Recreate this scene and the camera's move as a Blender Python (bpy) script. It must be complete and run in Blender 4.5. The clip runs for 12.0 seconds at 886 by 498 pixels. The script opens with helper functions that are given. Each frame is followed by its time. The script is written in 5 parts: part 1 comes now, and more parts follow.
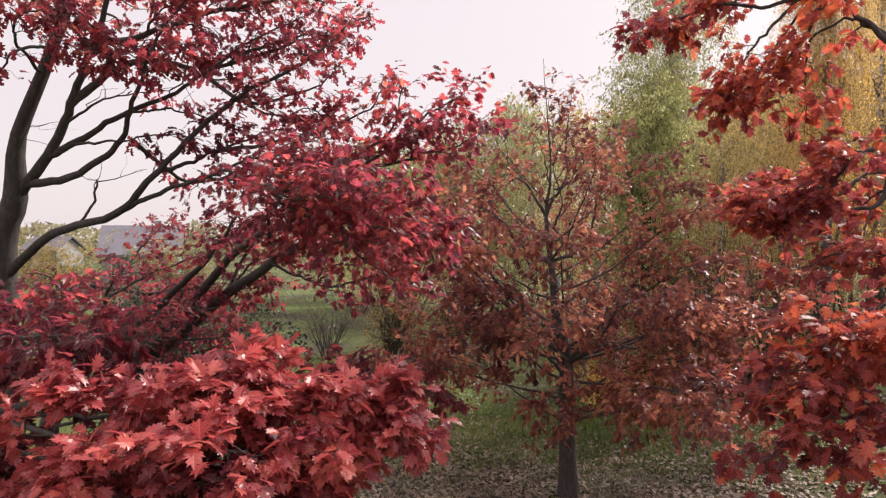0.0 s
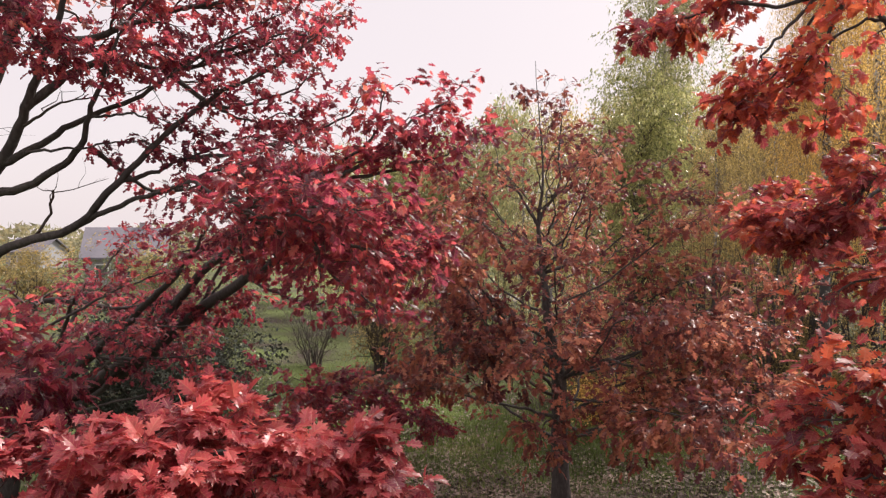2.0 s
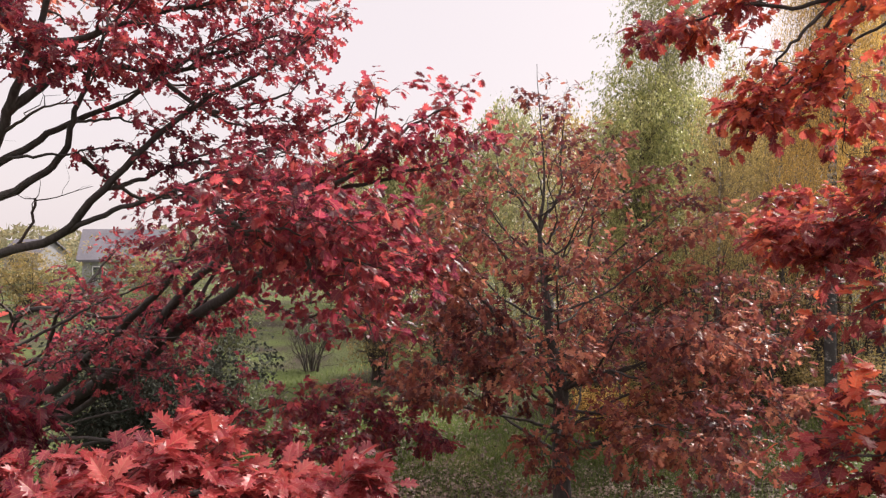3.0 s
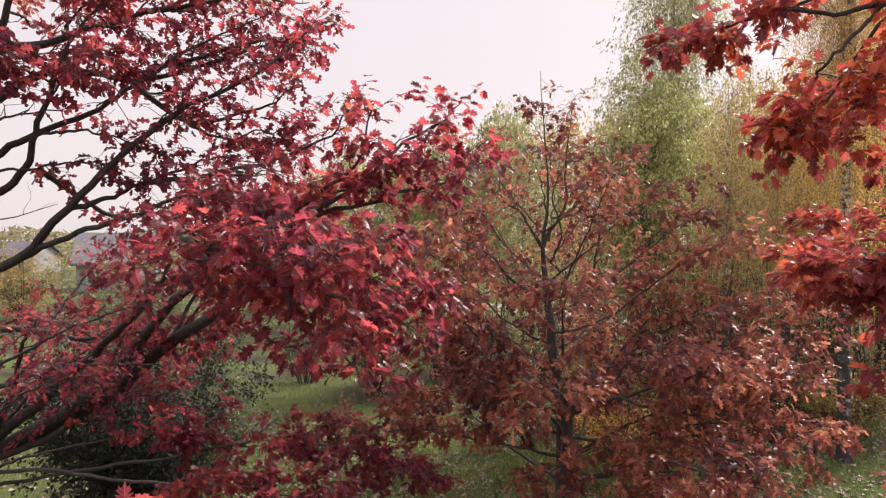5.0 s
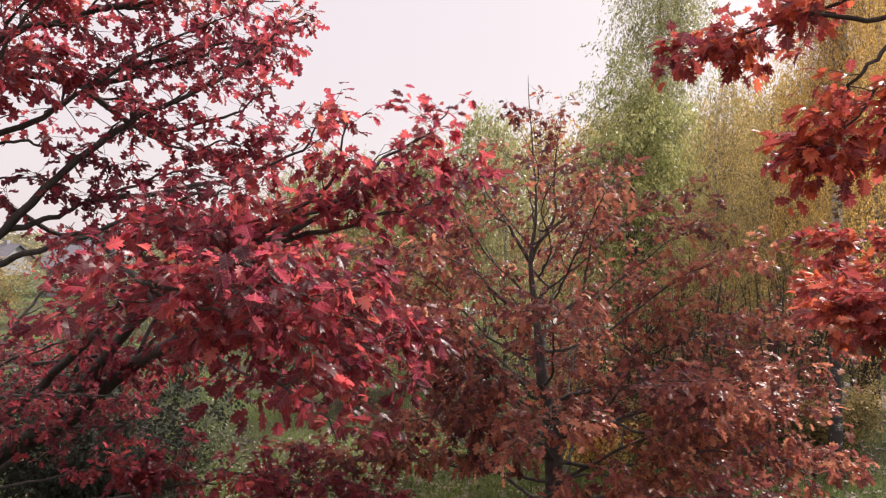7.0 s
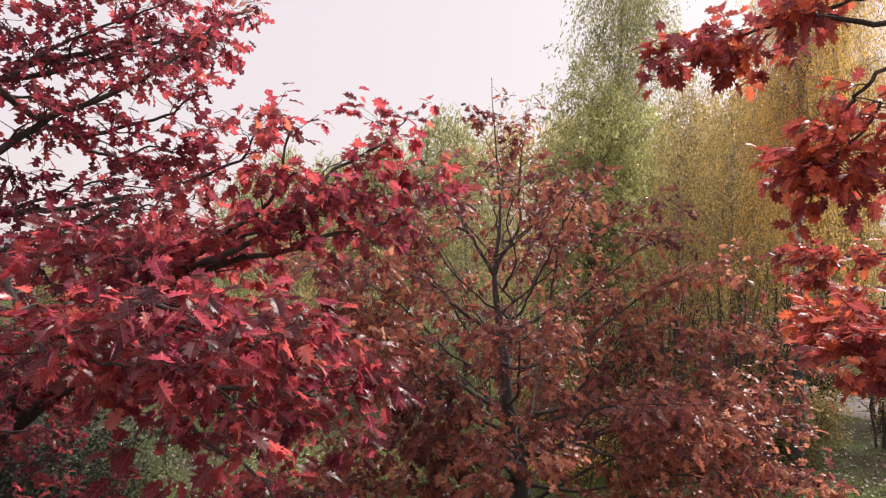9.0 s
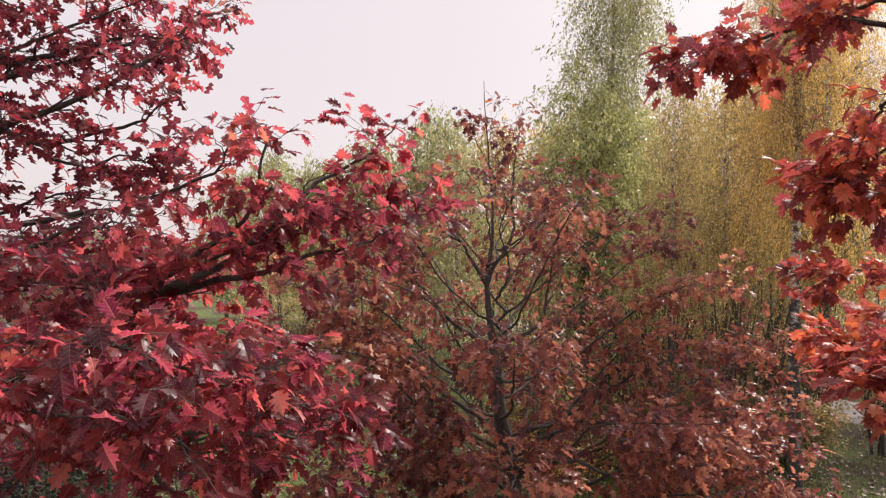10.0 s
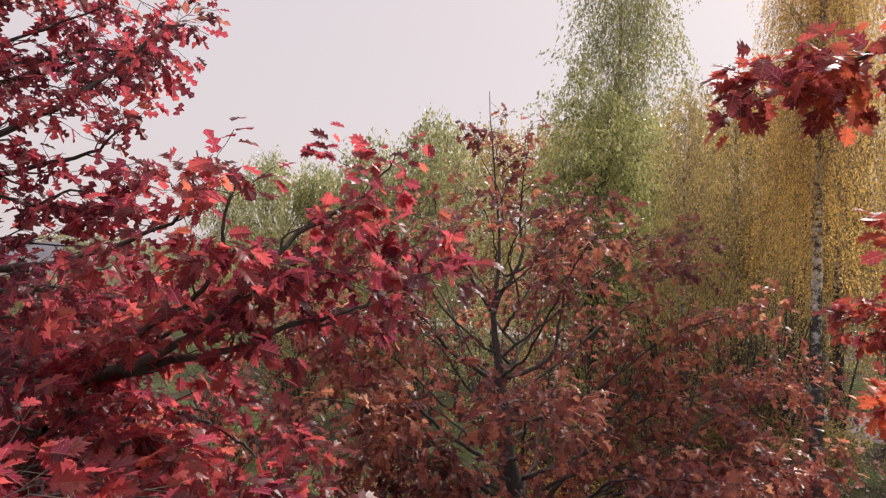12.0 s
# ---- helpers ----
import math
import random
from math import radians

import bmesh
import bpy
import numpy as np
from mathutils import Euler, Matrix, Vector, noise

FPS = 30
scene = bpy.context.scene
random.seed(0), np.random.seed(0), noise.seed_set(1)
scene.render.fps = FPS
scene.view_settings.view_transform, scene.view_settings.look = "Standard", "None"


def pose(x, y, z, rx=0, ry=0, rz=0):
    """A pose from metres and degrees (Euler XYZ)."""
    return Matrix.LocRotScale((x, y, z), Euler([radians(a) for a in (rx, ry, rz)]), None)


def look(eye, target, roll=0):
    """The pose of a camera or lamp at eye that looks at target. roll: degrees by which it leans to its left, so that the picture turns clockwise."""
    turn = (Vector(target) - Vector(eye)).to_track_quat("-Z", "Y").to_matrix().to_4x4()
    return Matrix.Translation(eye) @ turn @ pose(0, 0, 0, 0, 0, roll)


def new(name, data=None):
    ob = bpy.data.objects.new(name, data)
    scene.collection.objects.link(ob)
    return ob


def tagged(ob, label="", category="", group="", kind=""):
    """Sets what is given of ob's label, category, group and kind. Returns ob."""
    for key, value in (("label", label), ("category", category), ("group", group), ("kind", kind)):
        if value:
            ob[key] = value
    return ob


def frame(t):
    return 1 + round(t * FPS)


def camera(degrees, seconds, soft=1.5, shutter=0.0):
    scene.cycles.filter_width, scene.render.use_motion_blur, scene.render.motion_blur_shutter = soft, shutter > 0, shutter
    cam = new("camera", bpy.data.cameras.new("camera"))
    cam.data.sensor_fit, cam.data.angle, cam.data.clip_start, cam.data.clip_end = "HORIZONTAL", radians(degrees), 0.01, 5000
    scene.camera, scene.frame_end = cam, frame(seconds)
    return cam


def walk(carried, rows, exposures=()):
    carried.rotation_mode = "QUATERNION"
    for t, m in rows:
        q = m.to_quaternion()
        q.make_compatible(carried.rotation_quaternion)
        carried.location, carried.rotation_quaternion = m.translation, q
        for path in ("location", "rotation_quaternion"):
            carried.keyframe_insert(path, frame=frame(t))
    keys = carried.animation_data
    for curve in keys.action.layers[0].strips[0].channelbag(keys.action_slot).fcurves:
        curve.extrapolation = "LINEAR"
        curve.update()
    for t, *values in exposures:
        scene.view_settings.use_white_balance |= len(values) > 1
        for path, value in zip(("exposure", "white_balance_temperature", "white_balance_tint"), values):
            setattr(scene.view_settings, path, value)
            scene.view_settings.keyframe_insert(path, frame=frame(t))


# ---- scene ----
cam = camera(67.7, 12.0, soft=1.25, shutter=0.03)
METRES, EYE, TILT, LEAN, TURN = 4.0, 4.8, -1.0, 0.0, 0.0
ROWS = [
    (0.0, 0.0, 0.0, 0.0, 0.0, 0.0, -0.0),
    (0.5, 0.0031, 0.0379, 0.0122, -0.45, 0.03, -0.0),
    (1.0, 0.0057, 0.071, 0.0214, -0.67, 0.04, 0.0),
    (1.5, 0.0077, 0.1093, 0.0325, -0.83, 0.05, -0.01),
    (2.0, 0.0097, 0.1424, 0.0442, -0.91, 0.07, -0.01),
    (2.5, 0.0118, 0.1808, 0.0574, -0.95, 0.14, -0.05),
    (3.0, 0.0132, 0.2154, 0.0697, -0.97, 0.19, -0.08),
    (5.0, 0.0165, 0.3675, 0.1265, -1.14, 0.46, -0.34),
    (5.5, 0.0129, 0.4068, 0.1423, -1.41, 0.47, -0.33),
    (6.0, 0.0104, 0.4415, 0.1555, -1.73, 0.49, -0.31),
    (6.5, 0.0099, 0.4813, 0.1702, -2.3, 0.49, -0.31),
    (7.0, 0.0099, 0.5162, 0.1815, -2.87, 0.52, -0.31),
    (9.0, 0.0182, 0.6633, 0.2262, -6.41, 0.49, -0.29),
    (9.5, 0.0226, 0.7074, 0.2404, -7.15, 0.51, -0.24),
    (10.0, 0.0256, 0.7473, 0.2577, -7.26, 0.53, -0.22),
    (10.5, 0.0277, 0.7986, 0.2815, -7.31, 0.59, -0.2),
    (11.0, 0.0293, 0.8417, 0.3017, -7.36, 0.59, -0.16),
    (11.5, 0.0323, 0.8919, 0.3255, -7.38, 0.55, -0.15),
    (12.0, 0.0356, 0.9355, 0.3446, -7.4, 0.53, -0.13),
]
walk(cam, [(t, pose(0, 0, EYE, TILT, LEAN, TURN) @ pose(METRES * x, METRES * y, METRES * z, 90 + pitch, roll, yaw)) for t, x, y, z, yaw, pitch, roll in ROWS],
     exposures=[(0.0, 0.23), (3.0, 0.24), (7.0, 0.20), (10.0, 0.14), (12.0, -0.06)])


# ---- world and light: bright overcast autumn sky with a weak, veiled sun ahead to the right ----
SUN_ELEVATION, SUN_BEARING = 41.0, 50.0      # degrees up, degrees clockwise from +y
world = bpy.data.worlds.new("overcast_sky")
scene.world = world
world.use_nodes = True
wn, wl = world.node_tree.nodes, world.node_tree.links
wn.clear()
w_out = wn.new("ShaderNodeOutputWorld")
w_sky = wn.new("ShaderNodeTexSky")
w_sky.sky_type = "NISHITA"
w_sky.sun_disc = False
w_sky.sun_elevation = radians(SUN_ELEVATION)
w_sky.sun_rotation = radians(SUN_BEARING)
w_sky.dust_density = 4.0
w_bg = wn.new("ShaderNodeBackground")
w_bg.inputs["Strength"].default_value = 0.02
w_veil = wn.new("ShaderNodeBackground")
w_veil.inputs["Color"].default_value = (0.93, 0.82, 0.835, 1)
w_co = wn.new("ShaderNodeTexCoord")          # an overcast sky is brightest overhead
w_xyz = wn.new("ShaderNodeSeparateXYZ")
w_lift = wn.new("ShaderNodeMapRange")
w_lift.inputs["From Min"].default_value = 0.36
w_lift.inputs["From Max"].default_value = 1.0
w_lift.inputs["To Min"].default_value = 0.775
w_lift.inputs["To Max"].default_value = 2.25
wl.new(w_co.outputs["Generated"], w_xyz.inputs[0])
wl.new(w_xyz.outputs["Z"], w_lift.inputs["Value"])
wl.new(w_lift.outputs[0], w_veil.inputs["Strength"])
w_add = wn.new("ShaderNodeAddShader")
wl.new(w_sky.outputs["Color"], w_bg.inputs["Color"])
wl.new(w_bg.outputs[0], w_add.inputs[0])
wl.new(w_veil.outputs[0], w_add.inputs[1])
wl.new(w_add.outputs[0], w_out.inputs["Surface"])

sun_data = bpy.data.lights.new("sun", "SUN")
sun_data.energy = 6.5
sun_data.angle = radians(8)
sun_data.color = (1.0, 0.93, 0.85)
sun = new("sun", sun_data)
sb, se = radians(SUN_BEARING), radians(SUN_ELEVATION)
sun_way = Vector((math.sin(sb) * math.cos(se), math.cos(sb) * math.cos(se), math.sin(se)))
sun.matrix_basis = look(sun_way * 60, (0, 0, 0))


# ---- materials ----
def material(name):
    m = bpy.data.materials.new(name)
    m.use_nodes = True
    m.node_tree.nodes.clear()
    return m, m.node_tree.nodes, m.node_tree.links


def ramp(nodes, stops):
    r = nodes.new("ShaderNodeValToRGB")
    els = r.color_ramp.elements
    while len(els) < len(stops):
        els.new(0.5)
    for e, (at, col) in zip(els, stops):
        e.position = at
        e.color = (*col, 1)
    return r


def leaf_material(name, stops, patch_scale=0.9, rough=0.36, through_light=0.45, spots=(0.10, 0.05, 0.02), veins=False, gloss=0.5, face=1.0, shine=1.0):
    """Leaf: its own colour out of a range, drifting from bough to bough, with dry spots, a waxy gloss and some light let through.
    face and shine: how deep the colour of its upper side is, and how vivid that of the light that comes through."""
    m, n, l = material(name)
    out = n.new("ShaderNodeOutputMaterial")
    geo = n.new("ShaderNodeNewGeometry")
    info = n.new("ShaderNodeObjectInfo")
    add = n.new("ShaderNodeMath")
    add.operation = "ADD"
    l.new(geo.outputs["Random Per Island"], add.inputs[0])
    l.new(info.outputs["Random"], add.inputs[1])
    fract = n.new("ShaderNodeMath")
    fract.operation = "FRACT"
    l.new(add.outputs[0], fract.inputs[0])
    patch = n.new("ShaderNodeTexNoise")
    patch.inputs["Scale"].default_value = patch_scale
    patch.inputs["Detail"].default_value = 2
    l.new(geo.outputs["Position"], patch.inputs["Vector"])
    spread = n.new("ShaderNodeMapRange")
    spread.inputs["From Min"].default_value = 0.32
    spread.inputs["From Max"].default_value = 0.68
    l.new(patch.outputs["Fac"], spread.inputs["Value"])
    mix = n.new("ShaderNodeMath")
    mix.operation = "MULTIPLY_ADD"
    mix.inputs[1].default_value = 0.45
    l.new(spread.outputs[0], mix.inputs[0])
    half = n.new("ShaderNodeMath")
    half.operation = "MULTIPLY"
    half.inputs[1].default_value = 0.55
    l.new(fract.outputs[0], half.inputs[0])
    l.new(half.outputs[0], mix.inputs[2])
    r = ramp(n, stops)
    l.new(mix.outputs[0], r.inputs[0])
    grain = n.new("ShaderNodeTexNoise")
    grain.inputs["Scale"].default_value = 38
    grain.inputs["Detail"].default_value = 4
    l.new(geo.outputs["Position"], grain.inputs["Vector"])
    g2 = n.new("ShaderNodeMapRange")
    g2.inputs["From Min"].default_value = 0.56
    g2.inputs["From Max"].default_value = 0.78
    g2.inputs["To Max"].default_value = 0.6
    l.new(grain.outputs["Fac"], g2.inputs["Value"])
    col = n.new("ShaderNodeMixRGB")
    col.inputs[2].default_value = (*spots, 1)
    l.new(g2.outputs[0], col.inputs[0])
    l.new(r.outputs[0], col.inputs[1])
    if veins:
        uv = n.new("ShaderNodeUVMap")
        xyz = n.new("ShaderNodeSeparateXYZ")
        l.new(uv.outputs[0], xyz.inputs[0])

        def op(kind, a, b=None):
            q = n.new("ShaderNodeMath")
            q.operation = kind
            for k, v in enumerate((a, b)):
                if v is not None:
                    if isinstance(v, (int, float)):
                        q.inputs[k].default_value = v
                    else:
                        l.new(v, q.inputs[k])
            return q.outputs[0]

        off = op("ABSOLUTE", op("SUBTRACT", xyz.outputs["X"], 0.5))
        rib = op("LESS_THAN", off, 0.014)
        side = op("ABSOLUTE", op("SUBTRACT", op("FRACT", op("SUBTRACT", op("MULTIPLY", xyz.outputs["Y"], 5.5), op("MULTIPLY", off, 5.0))), 0.5))
        vein = op("MULTIPLY", op("MAXIMUM", rib, op("LESS_THAN", side, 0.05)), 0.38)
        pale = n.new("ShaderNodeMixRGB")
        pale.inputs[2].default_value = (0.52, 0.27, 0.16, 1)
        l.new(vein, pale.inputs[0])
        l.new(col.outputs[0], pale.inputs[1])
        col = pale
    bump = n.new("ShaderNodeBump")
    bump.inputs["Strength"].default_value = 0.25
    bump.inputs["Distance"].default_value = 0.01
    l.new(grain.outputs["Fac"], bump.inputs["Height"])
    p = n.new("ShaderNodeBsdfPrincipled")
    p.inputs["Roughness"].default_value = rough
    p.inputs["Specular IOR Level"].default_value = gloss
    l.new(bump.outputs[0], p.inputs["Normal"])
    tr = n.new("ShaderNodeBsdfTranslucent")
    for strength, socket in ((face, p.inputs["Base Color"]), (shine, tr.inputs["Color"])):
        tone = n.new("ShaderNodeMixRGB")
        tone.blend_type = "MULTIPLY"
        tone.inputs[0].default_value = 1.0
        tone.inputs[2].default_value = (strength, strength, strength, 1)
        l.new(col.outputs[0], tone.inputs[1])
        l.new(tone.outputs[0], socket)
    ms = n.new("ShaderNodeMixShader")
    ms.inputs[0].default_value = through_light
    l.new(p.outputs[0], ms.inputs[1])
    l.new(tr.outputs[0], ms.inputs[2])
    l.new(ms.outputs[0], out.inputs["Surface"])
    return m


def noise_material(name, stops, scale=6.0, detail=6, rough=0.85, bump=0.5, distance=0.02, stretch=(1, 1, 1), big=0.6):
    """A matt surface with fine grain over large stains."""
    m, n, l = material(name)
    out = n.new("ShaderNodeOutputMaterial")
    co = n.new("ShaderNodeNewGeometry")
    mp = n.new("ShaderNodeMapping")
    mp.inputs["Scale"].default_value = stretch
    l.new(co.outputs["Position"], mp.inputs["Vector"])
    a = n.new("ShaderNodeTexNoise")
    a.inputs["Scale"].default_value = scale
    a.inputs["Detail"].default_value = detail
    a.inputs["Roughness"].default_value = 0.65
    l.new(mp.outputs[0], a.inputs["Vector"])
    b = n.new("ShaderNodeTexNoise")
    b.inputs["Scale"].default_value = big
    b.inputs["Detail"].default_value = 3
    l.new(mp.outputs[0], b.inputs["Vector"])
    s = n.new("ShaderNodeMath")
    s.operation = "MULTIPLY_ADD"
    s.inputs[1].default_value = 0.6
    l.new(a.outputs["Fac"], s.inputs[0])
    h = n.new("ShaderNodeMath")
    h.operation = "MULTIPLY"
    h.inputs[1].default_value = 0.4
    l.new(b.outputs["Fac"], h.inputs[0])
    l.new(h.outputs[0], s.inputs[2])
    r = ramp(n, stops)
    l.new(s.outputs[0], r.inputs[0])
    bp = n.new("ShaderNodeBump")
    bp.inputs["Strength"].default_value = bump
    bp.inputs["Distance"].default_value = distance
    l.new(a.outputs["Fac"], bp.inputs["Height"])
    p = n.new("ShaderNodeBsdfPrincipled")
    p.inputs["Roughness"].default_value = rough
    p.inputs["Specular IOR Level"].default_value = 0.25
    l.new(r.outputs[0], p.inputs["Base Color"])
    l.new(bp.outputs[0], p.inputs["Normal"])
    l.new(p.outputs[0], out.inputs["Surface"])
    return m


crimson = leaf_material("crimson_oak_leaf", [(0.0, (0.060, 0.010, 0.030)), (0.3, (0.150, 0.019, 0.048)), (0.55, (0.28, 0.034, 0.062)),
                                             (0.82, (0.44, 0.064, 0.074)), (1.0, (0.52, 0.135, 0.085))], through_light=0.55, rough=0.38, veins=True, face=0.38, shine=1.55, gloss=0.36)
# own hues, scarlet raised for sunlit boughs, wine deepened for shaded ones
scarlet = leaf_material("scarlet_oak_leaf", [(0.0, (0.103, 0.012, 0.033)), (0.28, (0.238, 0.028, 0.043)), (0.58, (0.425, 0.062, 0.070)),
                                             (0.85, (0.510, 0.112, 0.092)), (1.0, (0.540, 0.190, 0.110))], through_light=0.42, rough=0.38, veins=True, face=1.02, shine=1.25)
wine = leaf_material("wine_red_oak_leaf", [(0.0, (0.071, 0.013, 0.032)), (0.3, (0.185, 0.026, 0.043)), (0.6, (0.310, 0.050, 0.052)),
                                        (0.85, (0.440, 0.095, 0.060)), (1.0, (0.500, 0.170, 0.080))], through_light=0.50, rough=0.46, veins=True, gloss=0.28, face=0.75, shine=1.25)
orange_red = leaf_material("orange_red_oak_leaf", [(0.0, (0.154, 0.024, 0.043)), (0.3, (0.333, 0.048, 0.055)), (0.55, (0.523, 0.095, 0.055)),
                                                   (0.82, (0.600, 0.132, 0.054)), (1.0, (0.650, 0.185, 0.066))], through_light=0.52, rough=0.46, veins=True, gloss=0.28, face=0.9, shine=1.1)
russet = leaf_material("russet_oak_leaf", [(0.0, (0.052, 0.018, 0.026)), (0.28, (0.130, 0.036, 0.042)), (0.58, (0.300, 0.092, 0.066)),
                                           (0.85, (0.490, 0.195, 0.115)), (1.0, (0.600, 0.350, 0.210))], through_light=0.50, rough=0.40, face=0.75, shine=1.35, gloss=0.38)
birch_green = leaf_material("birch_leaf_green", [(0.0, (0.062, 0.072, 0.032)), (0.4, (0.270, 0.285, 0.120)), (0.75, (0.520, 0.495, 0.230)), (1.0, (0.86, 0.77, 0.45))],
                            patch_scale=1.7, through_light=0.45, rough=0.3)
willow_green = leaf_material("willow_leaf_green", [(0.0, (0.055, 0.065, 0.024)), (0.4, (0.280, 0.300, 0.105)), (0.75, (0.600, 0.585, 0.235)), (1.0, (0.88, 0.80, 0.46))],
                             patch_scale=2.6, through_light=0.45, rough=0.3)
birch_gold = leaf_material("birch_leaf_gold", [(0.0, (0.075, 0.052, 0.025)), (0.35, (0.450, 0.280, 0.078)), (0.7, (0.800, 0.530, 0.155)), (1.0, (0.90, 0.72, 0.35))],
                           patch_scale=4.5, through_light=0.55, rough=0.3, shine=1.1)
birch_tawny = leaf_material("birch_leaf_tawny", [(0.0, (0.065, 0.052, 0.027)), (0.35, (0.300, 0.230, 0.085)), (0.7, (0.640, 0.480, 0.180)), (1.0, (0.89, 0.71, 0.36))],
                            patch_scale=4.0, through_light=0.45, rough=0.3)
thicket_leaf = leaf_material("thicket_leaf", [(0.0, (0.104, 0.087, 0.041)), (0.4, (0.255, 0.203, 0.081)), (0.75, (0.464, 0.348, 0.128)), (1.0, (0.557, 0.313, 0.139))],
                             patch_scale=0.8, through_light=0.5)
dull_leaf = leaf_material("dull_green_leaf", [(0.0, (0.06, 0.07, 0.035)), (0.5, (0.11, 0.13, 0.06)), (1.0, (0.20, 0.20, 0.09))], patch_scale=0.6)
juniper_leaf = leaf_material("juniper_needles", [(0.0, (0.020, 0.026, 0.020)), (0.6, (0.040, 0.049, 0.038)), (1.0, (0.066, 0.073, 0.057))], through_light=0.15, rough=0.7, gloss=0.15)
litter_leaf = leaf_material("fallen_leaf", [(0.0, (0.045, 0.030, 0.024)), (0.4, (0.15, 0.105, 0.082)), (0.75, (0.29, 0.22, 0.175)), (1.0, (0.46, 0.36, 0.29))],
                            through_light=0.1, rough=0.6)
grass_blade = leaf_material("grass_blade", [(0.0, (0.055, 0.085, 0.020)), (0.5, (0.135, 0.190, 0.045)), (0.85, (0.24, 0.29, 0.08)), (1.0, (0.36, 0.34, 0.14))],
                            patch_scale=0.5, through_light=0.3)
far_leaf = leaf_material("far_wood_leaf", [(0.0, (0.16, 0.16, 0.10)), (0.5, (0.27, 0.25, 0.15)), (1.0, (0.38, 0.30, 0.15))], patch_scale=0.08, rough=0.7)
bark = noise_material("oak_bark", [(0.25, (0.022, 0.018, 0.018)), (0.5, (0.058, 0.050, 0.048)), (0.75, (0.122, 0.112, 0.101))], scale=22, stretch=(1, 1, 0.35), bump=0.9)
twig_bark = noise_material("twig_bark", [(0.3, (0.034, 0.025, 0.024)), (0.7, (0.102, 0.081, 0.072))], scale=30, bump=0.4)
birch_twig = noise_material("birch_twig_bark", [(0.3, (0.09, 0.072, 0.060)), (0.7, (0.24, 0.195, 0.165))], scale=20, bump=0.3)


# ---- building blocks ----
RNG = np.random.default_rng(7)
UP = np.array([0.0, 0.0, 1.0])


def unit(a):
    return a / np.maximum(np.linalg.norm(a, axis=-1, keepdims=True), 1e-9)


def mesh_of(name, verts, faces, mat, smooth=False, uv=None):
    """A mesh from arrays; faces is one array of triangles or of quads."""
    me = bpy.data.meshes.new(name)
    nf, k = faces.shape
    me.vertices.add(len(verts))
    me.vertices.foreach_set("co", np.ascontiguousarray(verts, np.float32).ravel())
    me.loops.add(nf * k)
    me.loops.foreach_set("vertex_index", np.ascontiguousarray(faces, np.int32).ravel())
    me.polygons.add(nf)
    me.polygons.foreach_set("loop_start", np.arange(0, nf * k, k, dtype=np.int32))
    me.polygons.foreach_set("use_smooth", np.full(nf, smooth))
    if uv is not None:
        me.uv_layers.new(name="leaf").data.foreach_set("uv", np.ascontiguousarray(uv[faces.ravel()], np.float32).ravel())
    me.update(calc_edges=True)
    me.materials.append(mat)
    return me


def part(name, me, parent, label="", kind=""):
    ob = new(name, me)
    ob.parent = parent
    if parent is not None:
        ob.matrix_parent_inverse = parent.matrix_basis.inverted()
    return tagged(ob, label=label, kind=kind)


def spline(points, n):
    """n points of a smooth curve through the given ones."""
    p = np.array(points, float)
    p = np.vstack([2 * p[0] - p[1], p, 2 * p[-1] - p[-2]])
    seg = len(p) - 3
    out = []
    for s in np.linspace(0, seg - 1e-6, n):
        i, t = int(s), s - int(s)
        a, b, c, d = p[i:i + 4]
        out.append(0.5 * (2 * b + (c - a) * t + (2 * a - 5 * b + 4 * c - d) * t * t + (3 * b - a - 3 * c + d) * t ** 3))
    return np.array(out)


def tubes(P, R, sides):
    """Tapered tubes along N polylines of k points: verts and quads."""
    N, k, _ = P.shape
    T = unit(np.gradient(P, axis=1))
    ref = np.where(np.abs(T[:, 0, 2:3]) > 0.8, np.array([1.0, 0, 0]), UP)
    A = [unit(np.cross(T[:, 0], ref))]
    for j in range(1, k):
        A.append(unit(A[-1] - T[:, j] * (A[-1] * T[:, j]).sum(-1, keepdims=True)))
    A = np.stack(A, 1)
    B = np.cross(T, A)
    ang = np.arange(sides) * 2 * np.pi / sides
    V = P[:, :, None] + R[:, :, None, None] * (np.cos(ang)[:, None] * A[:, :, None] + np.sin(ang)[:, None] * B[:, :, None])
    idx = np.arange(N * k * sides).reshape(N, k, sides)
    a, b = idx[:, :-1], idx[:, 1:]
    F = np.stack([a, np.roll(a, -1, 2), np.roll(b, -1, 2), b], -1).reshape(-1, 4)
    return V.reshape(-1, 3), F


def join(pieces):
    vs, fs, at = [], [], 0
    for v, f in pieces:
        vs.append(v)
        fs.append(f + at)
        at += len(v)
    return np.vstack(vs), np.vstack(fs)


